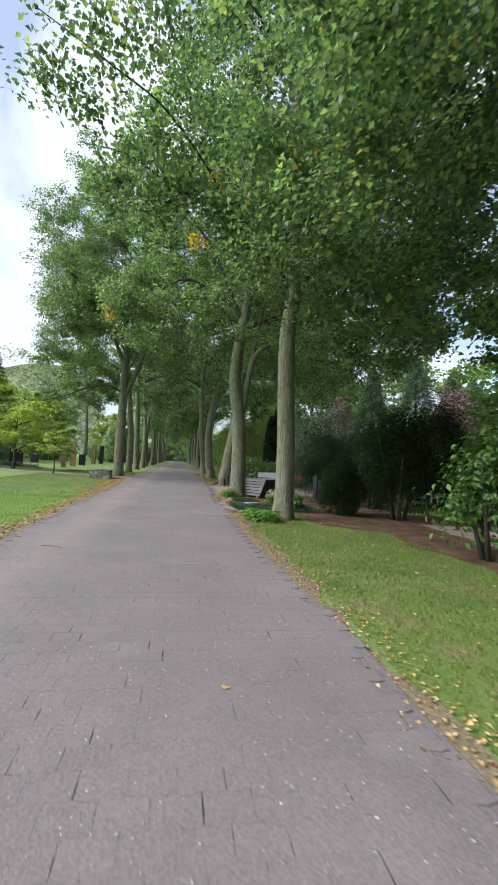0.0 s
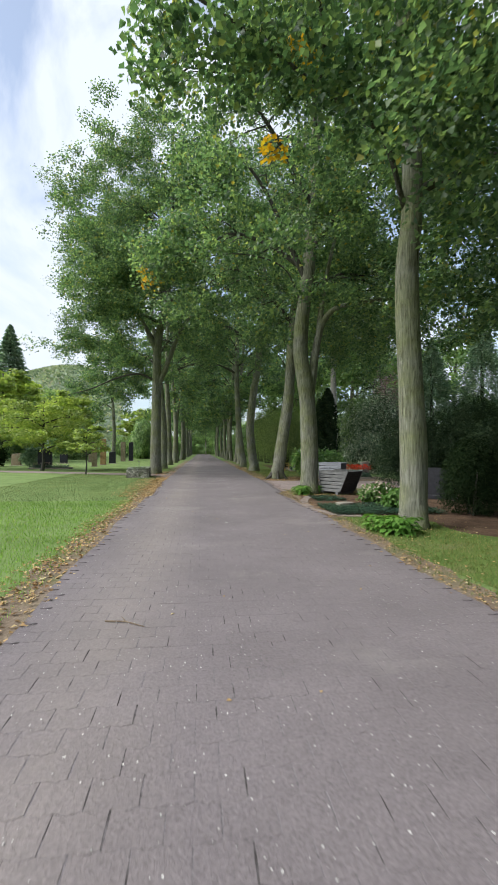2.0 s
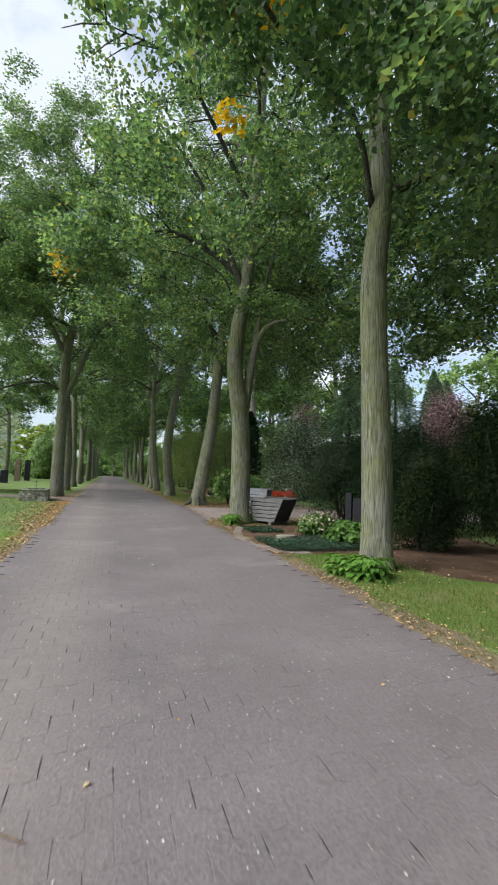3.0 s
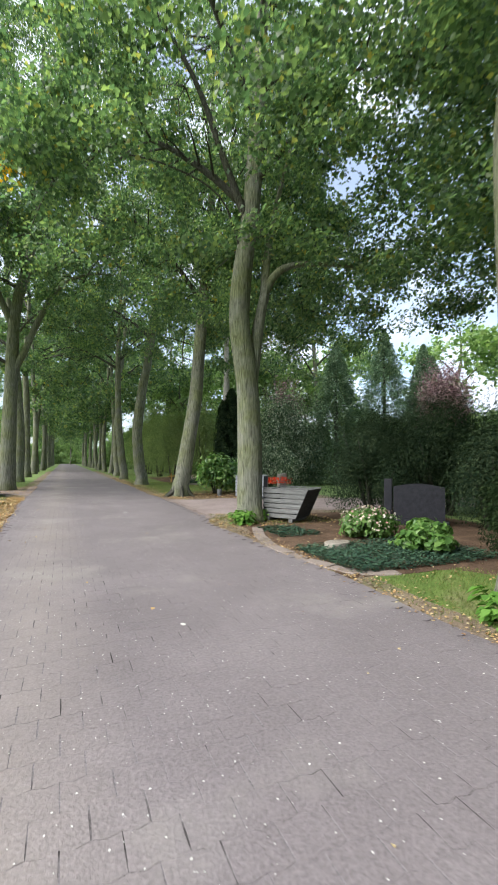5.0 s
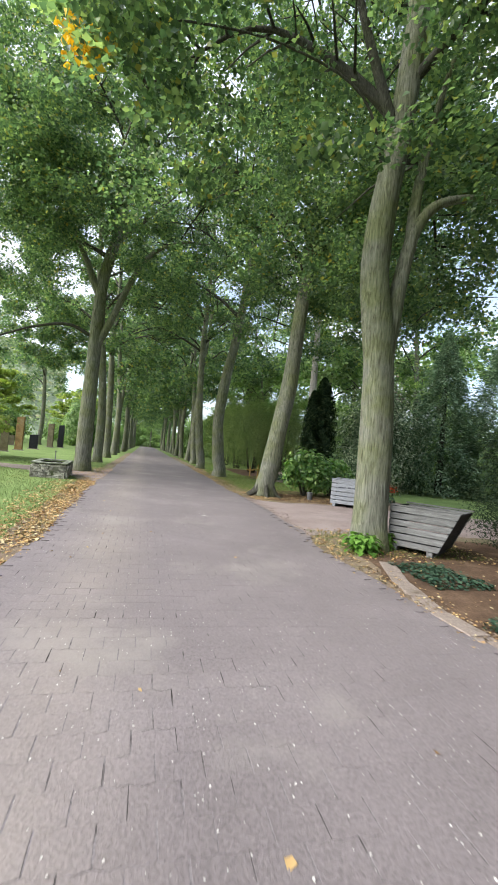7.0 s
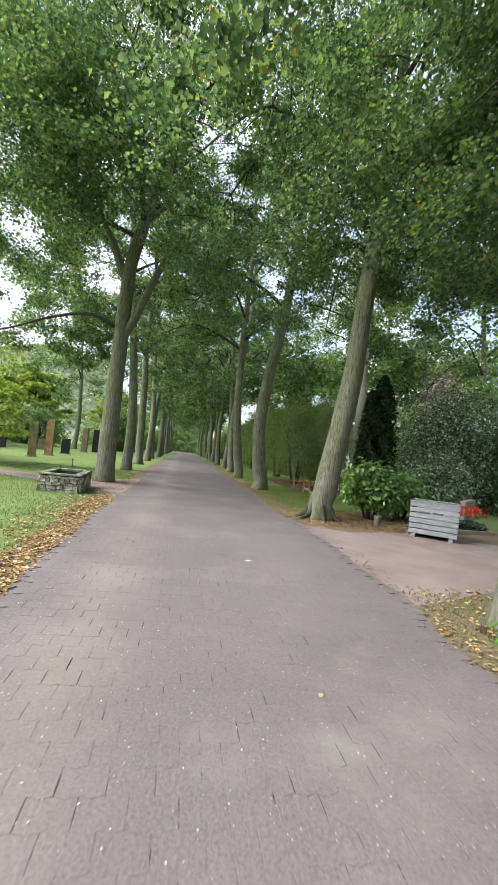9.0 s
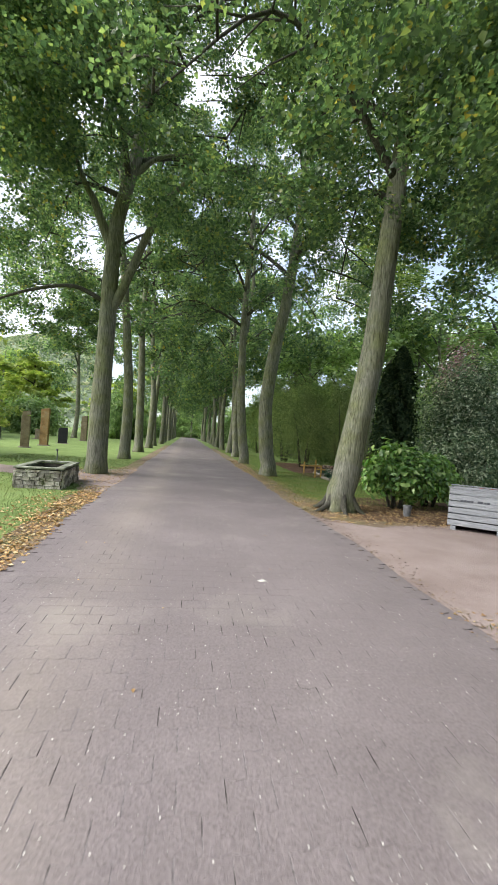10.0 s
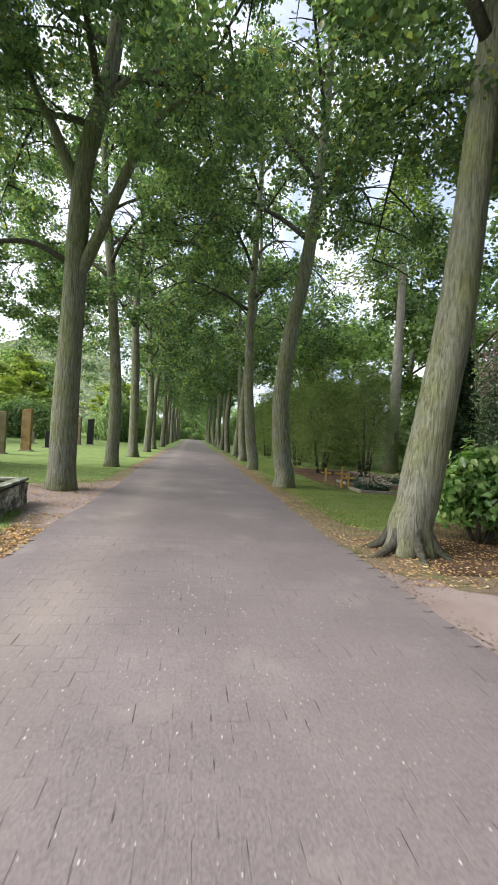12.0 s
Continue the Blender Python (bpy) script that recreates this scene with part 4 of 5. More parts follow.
for k, (tx, ty, s) in enumerate([(17, 45, 0.9), (13, 52, 0.9), (20, 58, 1.1), (12, 66, 1.0), (25, 44, 1.0), (30, 34, 1.0), (15, 80, 1.0), (24, 20, 0.8), (30, 8, 1.0), (17, 6, 0.75), (13, -3, 0.8), (22, -6, 1.0), (14, 13.5, 0.72), (32, 24, 0.9), (18.0, 36.5, 0.6), (15.5, 39.5, 0.8), (10.2, 51, 0.8)]):
    copy_thing(bd, pose(tx, ty, 0, rz=53 * k) @ Matrix.Scale(s, 4))
for k, (tx, ty, s) in enumerate([(14.5, 2.0, 0.8), (12.5, 10.8, 0.62)]):
    copy_thing(bd, pose(tx, ty, 0, rz=80 * k) @ Matrix.Scale(s, 4))
for k in range(9):
    copy_thing(bd, pose(-22 + 5.5 * k + (0.8 if k == 4 else 0), 142 + 7 * ((k * 3) % 4), -1.6, rz=71 * k))
hd = shrub("park_hedge", -24.0, 44.0, (9.0, 4.0, 4.2), 9000, 0.32, M_PARK_HAZED, 77, "loose mixed hedge behind the burial ground", lobes=22, base=0.0, ragged=0.25, group="hedges round the burial ground")
for k, (tx, ty, rz) in enumerate([(-33, 47, 20), (-42, 40, 40), (-18, 66, -10), (-28, 70, 15), (-10, 78, 0), (-16, 98, 0), (-50, 55, 30), (16, 36, 10), (24, 38, 0), (10, 62, 90), (10, 74, 90), (11, 90, 85), (27, 12, 80), (20, 24.5, 60), (16, 8, 85), (13.5, -2, 90), (10, 110, 90), (-10, 115, 90), (0.5, 172, 0), (9, 160, 5), (-9, 160, 0), (14.5, 44, 60), (19, 29, 30), (13.5, 36.5, 70), (10.5, 47, 80), (7.5, 102, 90), (-7.5, 104, 90), (8, 128, 90), (-8, 128, 90), (-6.2, 141, 0), (7.2, 141, 0)]):
    copy_thing(hd, pose(tx, ty, 0, rz=rz))
for k in range(8):
    copy_thing(hd, pose(9.0 + (k % 2), 58 + 10 * k, 0, rz=90 + 6 * (k % 3)) @ Matrix.Diagonal((1, 1, 1.5, 1)))
    copy_thing(hd, pose(-10.0 - (k % 2), 74 + 9 * k, 0, rz=90 - 6 * (k % 3)) @ Matrix.Diagonal((1, 1, 1.5, 1)))
for tx, ty, sz in ((3.5, 150, 2.2), (-4.0, 152, 2.2), (0.5, 158, 2.6)):
    copy_thing(hd, pose(tx, ty, 0) @ Matrix.Diagonal((1, 1, sz, 1)))
for k, (tx, ty) in enumerate([(15, 46), (9.8, 55), (17.5, 36.5), (-12.5, 63), (13, 62)]):
    copy_thing(far_e, pose(tx, ty, 0, rz=40 + 61 * k))
for k, (tx, ty, th, tw) in enumerate([(-30.5, 74.0, 21.0, 6.0)]):
    conifer("tall_spruce", tx, ty, th, tw, 14000, 0.65, M_SPRUCE, 80 + k, "tall dark spruce above the park trees", bare=1.0)

# wooded hill far off, its greens paled to stand for haze
hv, hf = [], []
hr = np.random.default_rng(9)
for i in range(61):
    for j in range(9):
        a = radians(100 + i * 2.2)
        d = 260 + 45 * j
        hz = (math.sin(j / 8 * math.pi * 0.5)) * 1.4 * (44 + 22 * math.sin(i * 0.21 + 0.8) + 8 * math.sin(i * 0.63)) + hr.uniform(-4, 4) * (j > 0)
        hv.append((d * math.cos(a), d * math.sin(a), hz - 1 if j else -2))
for i in range(60):
    for j in range(8):
        q = i * 9 + j
        hf.append((q, q + 1, q + 10, q + 9))
hn = 30000
hi, hj = hr.uniform(0, 60, hn), hr.uniform(0.3, 8, hn)
ha, hd_r = np.radians(100 + hi * 2.2), 260 + 45 * hj
hz = np.sin(hj / 8 * math.pi * 0.5) * 1.4 * (44 + 22 * np.sin(hi * 0.21 + 0.8) + 8 * np.sin(hi * 0.63)) + 1.5
tagged(blades("hill_trees", np.stack([hd_r * np.cos(ha), hd_r * np.sin(ha), hz], axis=1), unit(hr, hn) + np.array([0, 0, 0.8]), unit(hr, hn), hr.uniform(2.5, 5.5, hn), hr.uniform(2, 4, hn), M_HILL_TREE_HAZED), "mixed tree crowns covering the distant hill", "woods", kind="stuff")
tagged(mesh_ob("hill_backdrop", hv, hf, M_HILL_HAZED, smooth=True), "wooded green hill far beyond the park", "hill", kind="structure")


# ---- wooden containers ----
def container(x, y, turn, length, top_length, depth, height, label, notice, wood):
    """A slatted timber container on two skids: boarded long sides, dark boarded ends, one end sloped where the top is longer."""
    t = thing("slatted_container", pose(x, y, 0, rz=turn), label, "container", "containers by the side path")
    n, gap, foot = 6, 0.018, 0.09
    bh = (height - foot) / n
    for sy, y0, y1 in ((0, -0.028, 0.0), (1, depth, depth + 0.028)):
        for k in range(n):
            z0, z1 = foot + k * bh + gap / 2, foot + (k + 1) * bh - gap / 2
            e0 = length + (top_length - length) * (z0 - foot) / (height - foot)
            e1 = length + (top_length - length) * (z1 - foot) / (height - foot)
            v = [(0, y0, z0), (e0, y0, z0), (e0, y1, z0), (0, y1, z0), (0, y0, z1), (e1, y0, z1), (e1, y1, z1), (0, y1, z1)]
            bm = bmesh.new()
            bv = [bm.verts.new(q) for q in v]
            for q in ((0, 3, 2, 1), (4, 5, 6, 7), (0, 1, 5, 4), (1, 2, 6, 5), (2, 3, 7, 6), (3, 0, 4, 7)):
                bm.faces.new([bv[i] for i in q])
            bmesh.ops.bevel(bm, geom=list(bm.edges), offset=0.004, segments=1, affect="EDGES")
            part("board", bm, wood, t)
    for e_b, e_t in ((0.03, 0.03), (length - 0.01, top_length - 0.01)):
        v = [(e_b - 0.025, 0.002, foot), (e_b, 0.002, foot), (e_b, depth - 0.002, foot), (e_b - 0.025, depth - 0.002, foot),
             (e_t - 0.025, 0.002, height - 0.01), (e_t, 0.002, height - 0.01), (e_t, depth - 0.002, height - 0.01), (e_t - 0.025, depth - 0.002, height - 0.01)]
        bm = bmesh.new()
        bv = [bm.verts.new(q) for q in v]
        for q in ((0, 3, 2, 1), (4, 5, 6, 7), (0, 1, 5, 4), (1, 2, 6, 5), (2, 3, 7, 6), (3, 0, 4, 7)):
            bm.faces.new([bv[i] for i in q])
        part("end_panel", bm, M_WOOD_DARK, t, "dark boarded end panel")
    part("floor_panel", box_bm(bmesh.new(), (0.04, 0.003, foot + 0.02), (length - 0.04, depth - 0.003, foot + 0.05)), M_WOOD_DARK, t)
    for px in (0.06, length - 0.16):
        part("skid", box_bm(bmesh.new(), (px, -0.02, 0.0), (px + 0.09, depth + 0.02, foot), 0.006), wood, t)
    part("top_rail", box_bm(bmesh.new(), (-0.015, -0.034, height), (top_length + 0.01, 0.012, height + 0.022), 0.004), wood, t)
    part("top_rail", box_bm(bmesh.new(), (-0.015, depth - 0.012, height), (top_length + 0.01, depth + 0.034, height + 0.022), 0.004), wood, t)
    if notice:
        u = 0.2 * length
        for k, w in enumerate((0.06, 0.05, 0.07, 0.045, 0.06, 0.10, 0.05, 0.06)):
            if k != 4:
                part("lettering", box_bm(bmesh.new(), (u, -0.031, height * 0.70), (u + w * 0.86, -0.0285, height * 0.70 + 0.03 + 0.008 * (k % 2))), M_TEXT, t, "faded dark lettering")
            u += w
    return t


container(4.63, 21.17, -36.0, 0.99, 1.01, 0.75, 0.80, "grey slatted timber container with faded lettering by the side path", True, M_WOOD_GREY)
container(3.12, 15.62, -52.0, 0.76, 1.04, 0.78, 0.72, "weathered grey slatted container with a sloped dark end", False, M_WOOD_OLD)


# ---- stone water trough ----
def trough(x, y, turn):
    """A rubble-stone water tank: mortar core, courses of stones, a coping, dark water."""
    t = thing("water_trough", pose(x, y, 0, rz=turn), "low rubble-stone water trough with dark water", "trough")
    L, W, H, th = 0.95, 1.9, 0.46, 0.13
    for lo, hi in (((0, 0, -0.02), (L, th, H - 0.05)), ((0, W - th, -0.02), (L, W, H - 0.05)), ((0, th, -0.02), (th, W - th, H - 0.05)), ((L - th, th, -0.02), (L, W - th, H - 0.05))):
        part("core", box_bm(bmesh.new(), lo, hi), M_MORTAR, t)
    rng = np.random.default_rng(90)

    def course(a, b, nrm):
        a, b, nrm = Vector(a), Vector(b), Vector(nrm)
        ln = (b - a).length
        d = (b - a) / ln
        z = 0.0
        while z < H - 0.1:
            h = min(rng.uniform(0.06, 0.11), H - 0.05 - z)
            s = 0.0
            while s < ln - 0.02:
                w = min(rng.uniform(0.09, 0.24), ln - s)
                bm = bmesh.new()
                r = bmesh.ops.create_cube(bm, size=1.0)
                for v in r["verts"]:
                    j = Vector(rng.uniform(-0.008, 0.008, 3))
                    v.co = a + d * (s + w * 0.5 + v.co.x * (w - 0.014)) + nrm * (v.co.y * 0.05 + 0.012) + Vector((0, 0, z + h * 0.5 + v.co.z * (h - 0.012))) + j
                bmesh.ops.bevel(bm, geom=list(bm.edges), offset=0.008, segments=1, affect="EDGES")
                bmesh.ops.recalc_face_normals(bm, faces=bm.faces)
                part("stone", bm, M_STONE, t)
                s += w
            z += h
    course((0, 0, 0), (L, 0, 0), (0, -1, 0))
    course((L, 0, 0), (L, W, 0), (1, 0, 0))
    course((0, W, 0), (0, 0, 0), (-1, 0, 0))
    for lo, hi in (((-0.04, -0.05, H - 0.03), (L + 0.04, th + 0.02, H + 0.012)), ((-0.04, W - th - 0.02, H - 0.03), (L + 0.04, W + 0.05, H + 0.02)),
                   ((-0.04, th + 0.023, H - 0.03), (th + 0.02, W - th - 0.023, H + 0.02)), ((L - th - 0.02, th + 0.023, H - 0.03), (L + 0.04, W - th - 0.023, H + 0.02))):
        part("coping", box_bm(bmesh.new(), lo, hi, 0.015), M_COPE, t, "dark mossy coping with a worn pale edge")
    part("water", box_bm(bmesh.new(), (th + 0.002, th + 0.002, H - 0.2), (L - th - 0.002, W - th - 0.002, H - 0.12)), M_WATER, t, "dark still water")


trough(-3.98, 23.55, 4)
t = thing("water_tap", pose(-3.75, 25.72, 0), "thin grey standpipe behind the stone trough", "tap")
part("pipe", tube(bmesh.new(), smooth_path([(0, 0, -0.05), (0, 0, 0.4), (0, 0, 0.72), (0, -0.06, 0.77), (0, -0.14, 0.73)], 4), [0.014] * 17, 8), M_ZINC, t, smooth=True)
part("tap_handle", box_bm(bmesh.new(), (-0.04, -0.012, 0.735), (0.04, 0.012, 0.75), 0.004), M_ZINC, t)


# ---- graves ----
def stele(x, y, w, d, h, mat, label, turn=0.0, name="stone_stele"):
    t = thing(name, pose(x, y, 0, rz=turn), label, "gravestone", "standing stones on the lawn")
    bm = bmesh.new()
    box_bm(bm, (-w / 2, -d / 2, 0.05), (w / 2, d / 2, h), 0.015)
    rng = np.random.default_rng(int(abs(x * 97 + y * 31)))
    for v in bm.verts:
        if v.co.z > h - 0.1:
            v.co.z += 0.08 * v.co.x / w + rng.uniform(-0.012, 0.012)
    part("shaft", bm, mat, t)
    part("plinth", box_bm(bmesh.new(), (-w * 0.7, -d * 0.7, -0.03), (w * 0.7, d * 0.7, 0.05), 0.01), M_KERB, t)
    return t


stele(-9.15, 38.9, 0.42, 0.40, 2.0, M_PILLAR, "tall grey-brown standing stone", 12)
stele(-9.2, 42.3, 0.46, 0.42, 2.3, M_PILLAR_RUST, "tall rust-brown standing stone", 5)
stele(-9.3, 46.8, 0.62, 0.30, 1.15, M_GRANITE, "dark upright gravestone on the lawn", 8)
stele(-9.8, 55.5, 0.5, 0.42, 2.3, M_PILLAR, "tall grey-brown standing stone", 0)
stele(-9.2, 57.5, 0.5, 0.42, 2.3, M_GRANITE, "tall dark standing stone", 0)
stele(-11.6, 34.9, 0.9, 0.3, 1.35, M_GRANITE, "dark grave monument among conifers", 10)
stele(-16.0, 41.0, 0.8, 0.25, 1.0, M_PILLAR, "grey gravestone on the lawn", -8)
stele(-14.0, 47.0, 0.7, 0.25, 0.95, M_GRANITE, "dark gravestone on the lawn", 0)
stele(-12.5, 52.0, 0.8, 0.25, 0.9, M_PILLAR, "grey gravestone on the lawn", 15)


def headstone(x, y, turn):
    t = thing("headstone", pose(x, y, 0, rz=turn), "dark polished granite headstone with a pillar", "gravestone")
    bm = bmesh.new()
    n = 12
    w, h, d = 1.0, 0.80, 0.14
    prof = [(-w / 2, 0.12)] + [(-w / 2 + w * k / n, h + 0.07 * math.sin(math.pi * k / n)) for k in range(n + 1)] + [(w / 2, 0.12)]
    f0 = [bm.verts.new((a, -d / 2, b)) for a, b in prof]
    f1 = [bm.verts.new((a, d / 2, b)) for a, b in prof]
    bm.faces.new(f0)
    bm.faces.new(f1[::-1])
    for k in range(len(prof)):
        bm.faces.new((f0[k], f1[k], f1[(k + 1) % len(prof)], f0[(k + 1) % len(prof)]))
    bmesh.ops.recalc_face_normals(bm, faces=bm.faces)
    part("slab", bm, M_GRANITE, t)
    part("pillar", box_bm(bmesh.new(), (-w / 2 - 0.19, -0.09, 0.12), (-w / 2 - 0.03, 0.09, h + 0.16), 0.012), M_GRANITE, t)
    part("base", box_bm(bmesh.new(), (-w / 2 - 0.26, -0.16, -0.03), (w / 2 + 0.08, 0.16, 0.12), 0.012), M_GRANITE, t)


headstone(5.92, 13.95, -45)


def cross(x, y, h, turn):
    t = thing("wooden_cross", pose(x, y, 0, rz=turn), "small golden wooden grave cross", "cross", "crosses by the thujas")
    part("upright", box_bm(bmesh.new(), (-0.03, -0.02, -0.05), (0.03, 0.02, h), 0.004), M_CROSS, t)
    part("crossbar", box_bm(bmesh.new(), (-h * 0.36, -0.024, h * 0.62), (h * 0.36, 0.024, h * 0.62 + 0.06), 0.004), M_CROSS, t)


cross(5.0, 31.0, 0.75, 10)
cross(5.35, 31.3, 0.5, -8)
cross(5.05, 32.9, 0.55, 5)


def grave_border(x, y, w, l, turn, label, flowers, seed):
    """A kerbed grave plot with low planting."""
    t = thing("grave_plot", pose(x, y, 0, rz=turn), label, "grave")
    for lo, hi in (((0, 0, -0.04), (w, 0.08, 0.1)), ((0, l - 0.08, -0.04), (w, l, 0.1)), ((0, 0.082, -0.04), (0.08, l - 0.082, 0.1)), ((w - 0.08, 0.082, -0.04), (w, l - 0.082, 0.1))):
        part("kerb", box_bm(bmesh.new(), lo, hi, 0.008), M_KERB, t)
    part("earth", box_bm(bmesh.new(), (0.083, 0.083, -0.02), (w - 0.083, l - 0.083, 0.06)), M_SOIL, t)
    rng = np.random.default_rng(seed)
    n = 700
    c = np.stack([rng.uniform(0.1, w - 0.1, n), rng.uniform(0.1, l - 0.1, n), rng.uniform(0.06, 0.28, n)], axis=1)
    blades("planting", c, unit(rng, n) + np.array([0, 0, 1]), unit(rng, n), np.full(n, 0.09), np.full(n, 0.06), M_IVY, t)
    n = 420 if flowers is M_RED else 160
    c = np.stack([rng.uniform(0.1, w - 0.1, n), rng.uniform(0.1, l - 0.1, n), rng.uniform(0.22, 0.46, n) + (0.22 if flowers is M_RED else 0.0)], axis=1)
    tagged(blades("flowers", c, unit(rng, n) + np.array([0, 0, 1]), unit(rng, n), np.full(n, 0.06), np.full(n, 0.05), flowers, t), "small grave flowers", kind="stuff")


grave_border(5.6, 32.2, 1.8, 1.1, 0, "kerbed grave plot with dark low planting and pale flowers", M_PINK, 1)
grave_border(5.2, 29.8, 1.2, 1.0, 0, "kerbed grave plot with low planting", M_PINK, 2)
grave_border(7.6, 32.6, 1.5, 1.1, 0, "kerbed grave plot with low planting and pale flowers", M_PINK, 7)
grave_border(6.25, 22.2, 1.4, 0.9, 0, "kerbed grave plot with bright red flowers", M_RED, 3)
stele(7.5, 23.2, 0.36, 0.2, 0.8, M_KERB, "small pale gravestone by red flowers", 10, "gravestone")
grave_border(7.4, 7.0, 2.0, 1.2, 0, "kerbed grave plot behind the bushes", M_PINK, 6)
grave_border(-12.3, 33.6, 2.6, 1.4, 0, "kerbed grave plot before a dark monument", M_PINK, 5)

# grave lantern pot by the laurel
t = thing("grave_pot", pose(4.45, 22.35, 0), "small dull zinc grave pot on the soil", "pot")
bm = tube(bmesh.new(), [(0, 0, 0), (0, 0, 0.02), (0, 0, 0.20), (0, 0, 0.23)], [0.07, 0.075, 0.088, 0.095], 16)
part("pot_body", bm, M_ZINC, t, smooth=True)
part("rim", tube(bmesh.new(), [(0, 0, 0.23), (0, 0, 0.25)], [0.102, 0.102], 16), M_ZINC, t)

# benches far along the avenue
def bench(x, y, turn):
    t = thing("park_bench", pose(x, y, 0, rz=turn), "dark slatted wooden park bench on the grass", "bench", "benches along the avenue")
    for k in range(4):
        part("seat_slat", box_bm(bmesh.new(), (-0.75, -0.2 + 0.1 * k, 0.42), (0.75, -0.115 + 0.1 * k, 0.45), 0.006), M_WOOD_DARK, t)
    for k in range(3):
        part("back_slat", box_bm(bmesh.new(), (-0.75, 0.2 + 0.02 * k, 0.52 + 0.12 * k), (0.75, 0.228 + 0.02 * k, 0.61 + 0.12 * k), 0.006), M_WOOD_DARK, t)
    for px in (-0.6, 0.54):
        part("leg", box_bm(bmesh.new(), (px, -0.18, -0.03), (px + 0.06, -0.12, 0.418), 0.005), M_WOOD_DARK, t)
        part("rear_leg", box_bm(bmesh.new(), (px, 0.23, -0.03), (px + 0.06, 0.29, 0.86), 0.005), M_WOOD_DARK, t)


bench(3.35, 48.1, -90)
bench(-12.1, 73.9, 90)

# edging stones of the flower bed
edge = thing("bed_edging", pose(0, 0, 0), "worn concrete edging stones of the flower bed", "edging")
ep = [(2.72, 11.02), (2.25, 11.15), (2.02, 11.9), (2.0, 12.9), (2.2, 13.8), (2.55, 14.7)]
for a, b in zip(ep, ep[1:]):
    a, b = Vector((*a, 0)), Vector((*b, 0))
    ln, ang = (b - a).length, math.atan2(b.y - a.y, b.x - a.x)
    k = max(1, round(ln / 0.5))
    for i in range(k):
        p = a.lerp(b, i / k)
        part("edging_stone", box_bm(bmesh.new(), (0.004, -0.10, -0.05), (ln / k - 0.004, 0.10, 0.022 + 0.009 * ((i * 7) % 3)), 0.01, Matrix.Translation(p) @ Matrix.Rotation(ang, 4, "Z")), M_EDGE, edge)
t = thing("grave_slab", pose(2.85, 12.45, 0.075, rz=15), "small pale flat stone lying in the bed", "stone")
bm = bmesh.new()
bmesh.ops.create_cone(bm, cap_ends=True, segments=14, radius1=0.22, radius2=0.19, depth=0.05)
for v in bm.verts:
    v.co = Vector((v.co.x * 1.2, v.co.y * 0.8, v.co.z * (1.6 if v.co.z > 0 else 3.6)))
part("slab", bm, M_KERB, t)


# ---- ground cover ----
def carpet(name, area, n, leaf, mat, seed, label, category, zmax=0.05, upright=False, keep=None):
    rng = np.random.default_rng(seed)
    x0, x1, y0, y1 = area
    c = np.stack([rng.uniform(x0, x1, n), rng.uniform(y0, y1, n), rng.uniform(0.012, zmax, n)], axis=1)
    if keep is not None:
        c = c[np.array([keep(q[0], q[1], rng) for q in c])]
    n = len(c)
    ln = leaf * rng.uniform(0.6, 1.4, n)
    if upright:
        c[:, 2] = ln * 0.45
        al = unit(rng, n) * 0.55 + np.array([0, 0, 1.0])
        ob = blades(name, c, unit(rng, n) * np.array([1, 1, 0.2]), al, ln, ln * 0.13, mat, fold=0.3)
    else:
        ob = blades(name, c, unit(rng, n) * 0.35 + np.array([0, 0, 1.0]), unit(rng, n), ln, ln * rng.uniform(0.6, 0.9, n), mat)
    return tagged(ob, label, category, kind="stuff")


carpet("ivy", (2.2, 4.6, 11.1, 12.6), 10000, 0.038, M_IVY, 101, "dark blue-green ivy covering the bed", "ivy", 0.10)
carpet("ivy", (2.5, 3.3, 13.6, 14.6), 700, 0.06, M_IVY, 102, "dark ivy at the bed's edge", "ivy", 0.07)


def weeds(x, y, r, n, leaf, seed):
    rng = np.random.default_rng(seed)
    t = thing("weed_clump", pose(x, y, 0), "clump of bright green leafy weeds at a tree's foot", "weed", "weeds at the trunks")
    d = unit(rng, n)
    c = np.stack([d[:, 0] * r * rng.uniform(0.1, 1, n), d[:, 1] * r * rng.uniform(0.1, 1, n), rng.uniform(0.02, 0.26, n)], axis=1)
    blades("foliage", c, d * 0.4 + np.array([0, 0, 1.0]), d + unit(rng, n) * 0.3, leaf * rng.uniform(0.6, 1.3, n), leaf * rng.uniform(0.45, 0.85, n), M_WEED, t)


weeds(2.62, 9.2, 0.40, 420, 0.12, 103)
weeds(2.34, 9.45, 0.24, 150, 0.10, 126)
weeds(2.5, 15.3, 0.34, 260, 0.12, 104)
weeds(3.05, 15.55, 0.2, 120, 0.10, 105)
rng = np.random.default_rng(106)
n = 300
fa, fr = rng.uniform(0, 2 * math.pi, n), 0.55 * rng.uniform(0, 1, n) ** 0.5
c = np.stack([3.95 + fr * np.cos(fa), 13.1 + 0.8 * fr * np.sin(fa), 0.52 - 0.5 * fr ** 2 + rng.uniform(-0.2, 0.04, n)], axis=1)
hyd = [o for o in bpy.data.objects if o.name.startswith("hydrangea")][0]
tagged(blades("flower_heads", c - np.array([3.95, 13.1, 0]), unit(rng, n) + np.array([0, 0, 1]), unit(rng, n), np.full(n, 0.05), np.full(n, 0.045), M_PINK, hyd, "faded pink and cream flower heads"), kind="stuff")


def on_grass_e(x, y, r):
    return x > road_right(y) + 0.05 + 0.5 * r.random() ** 2 and not (y > 10.9 and y < 21.8) and not (x > (4.7 if y < 8.2 else 3.5) + 0.4 * r.random() and y < 10.9)


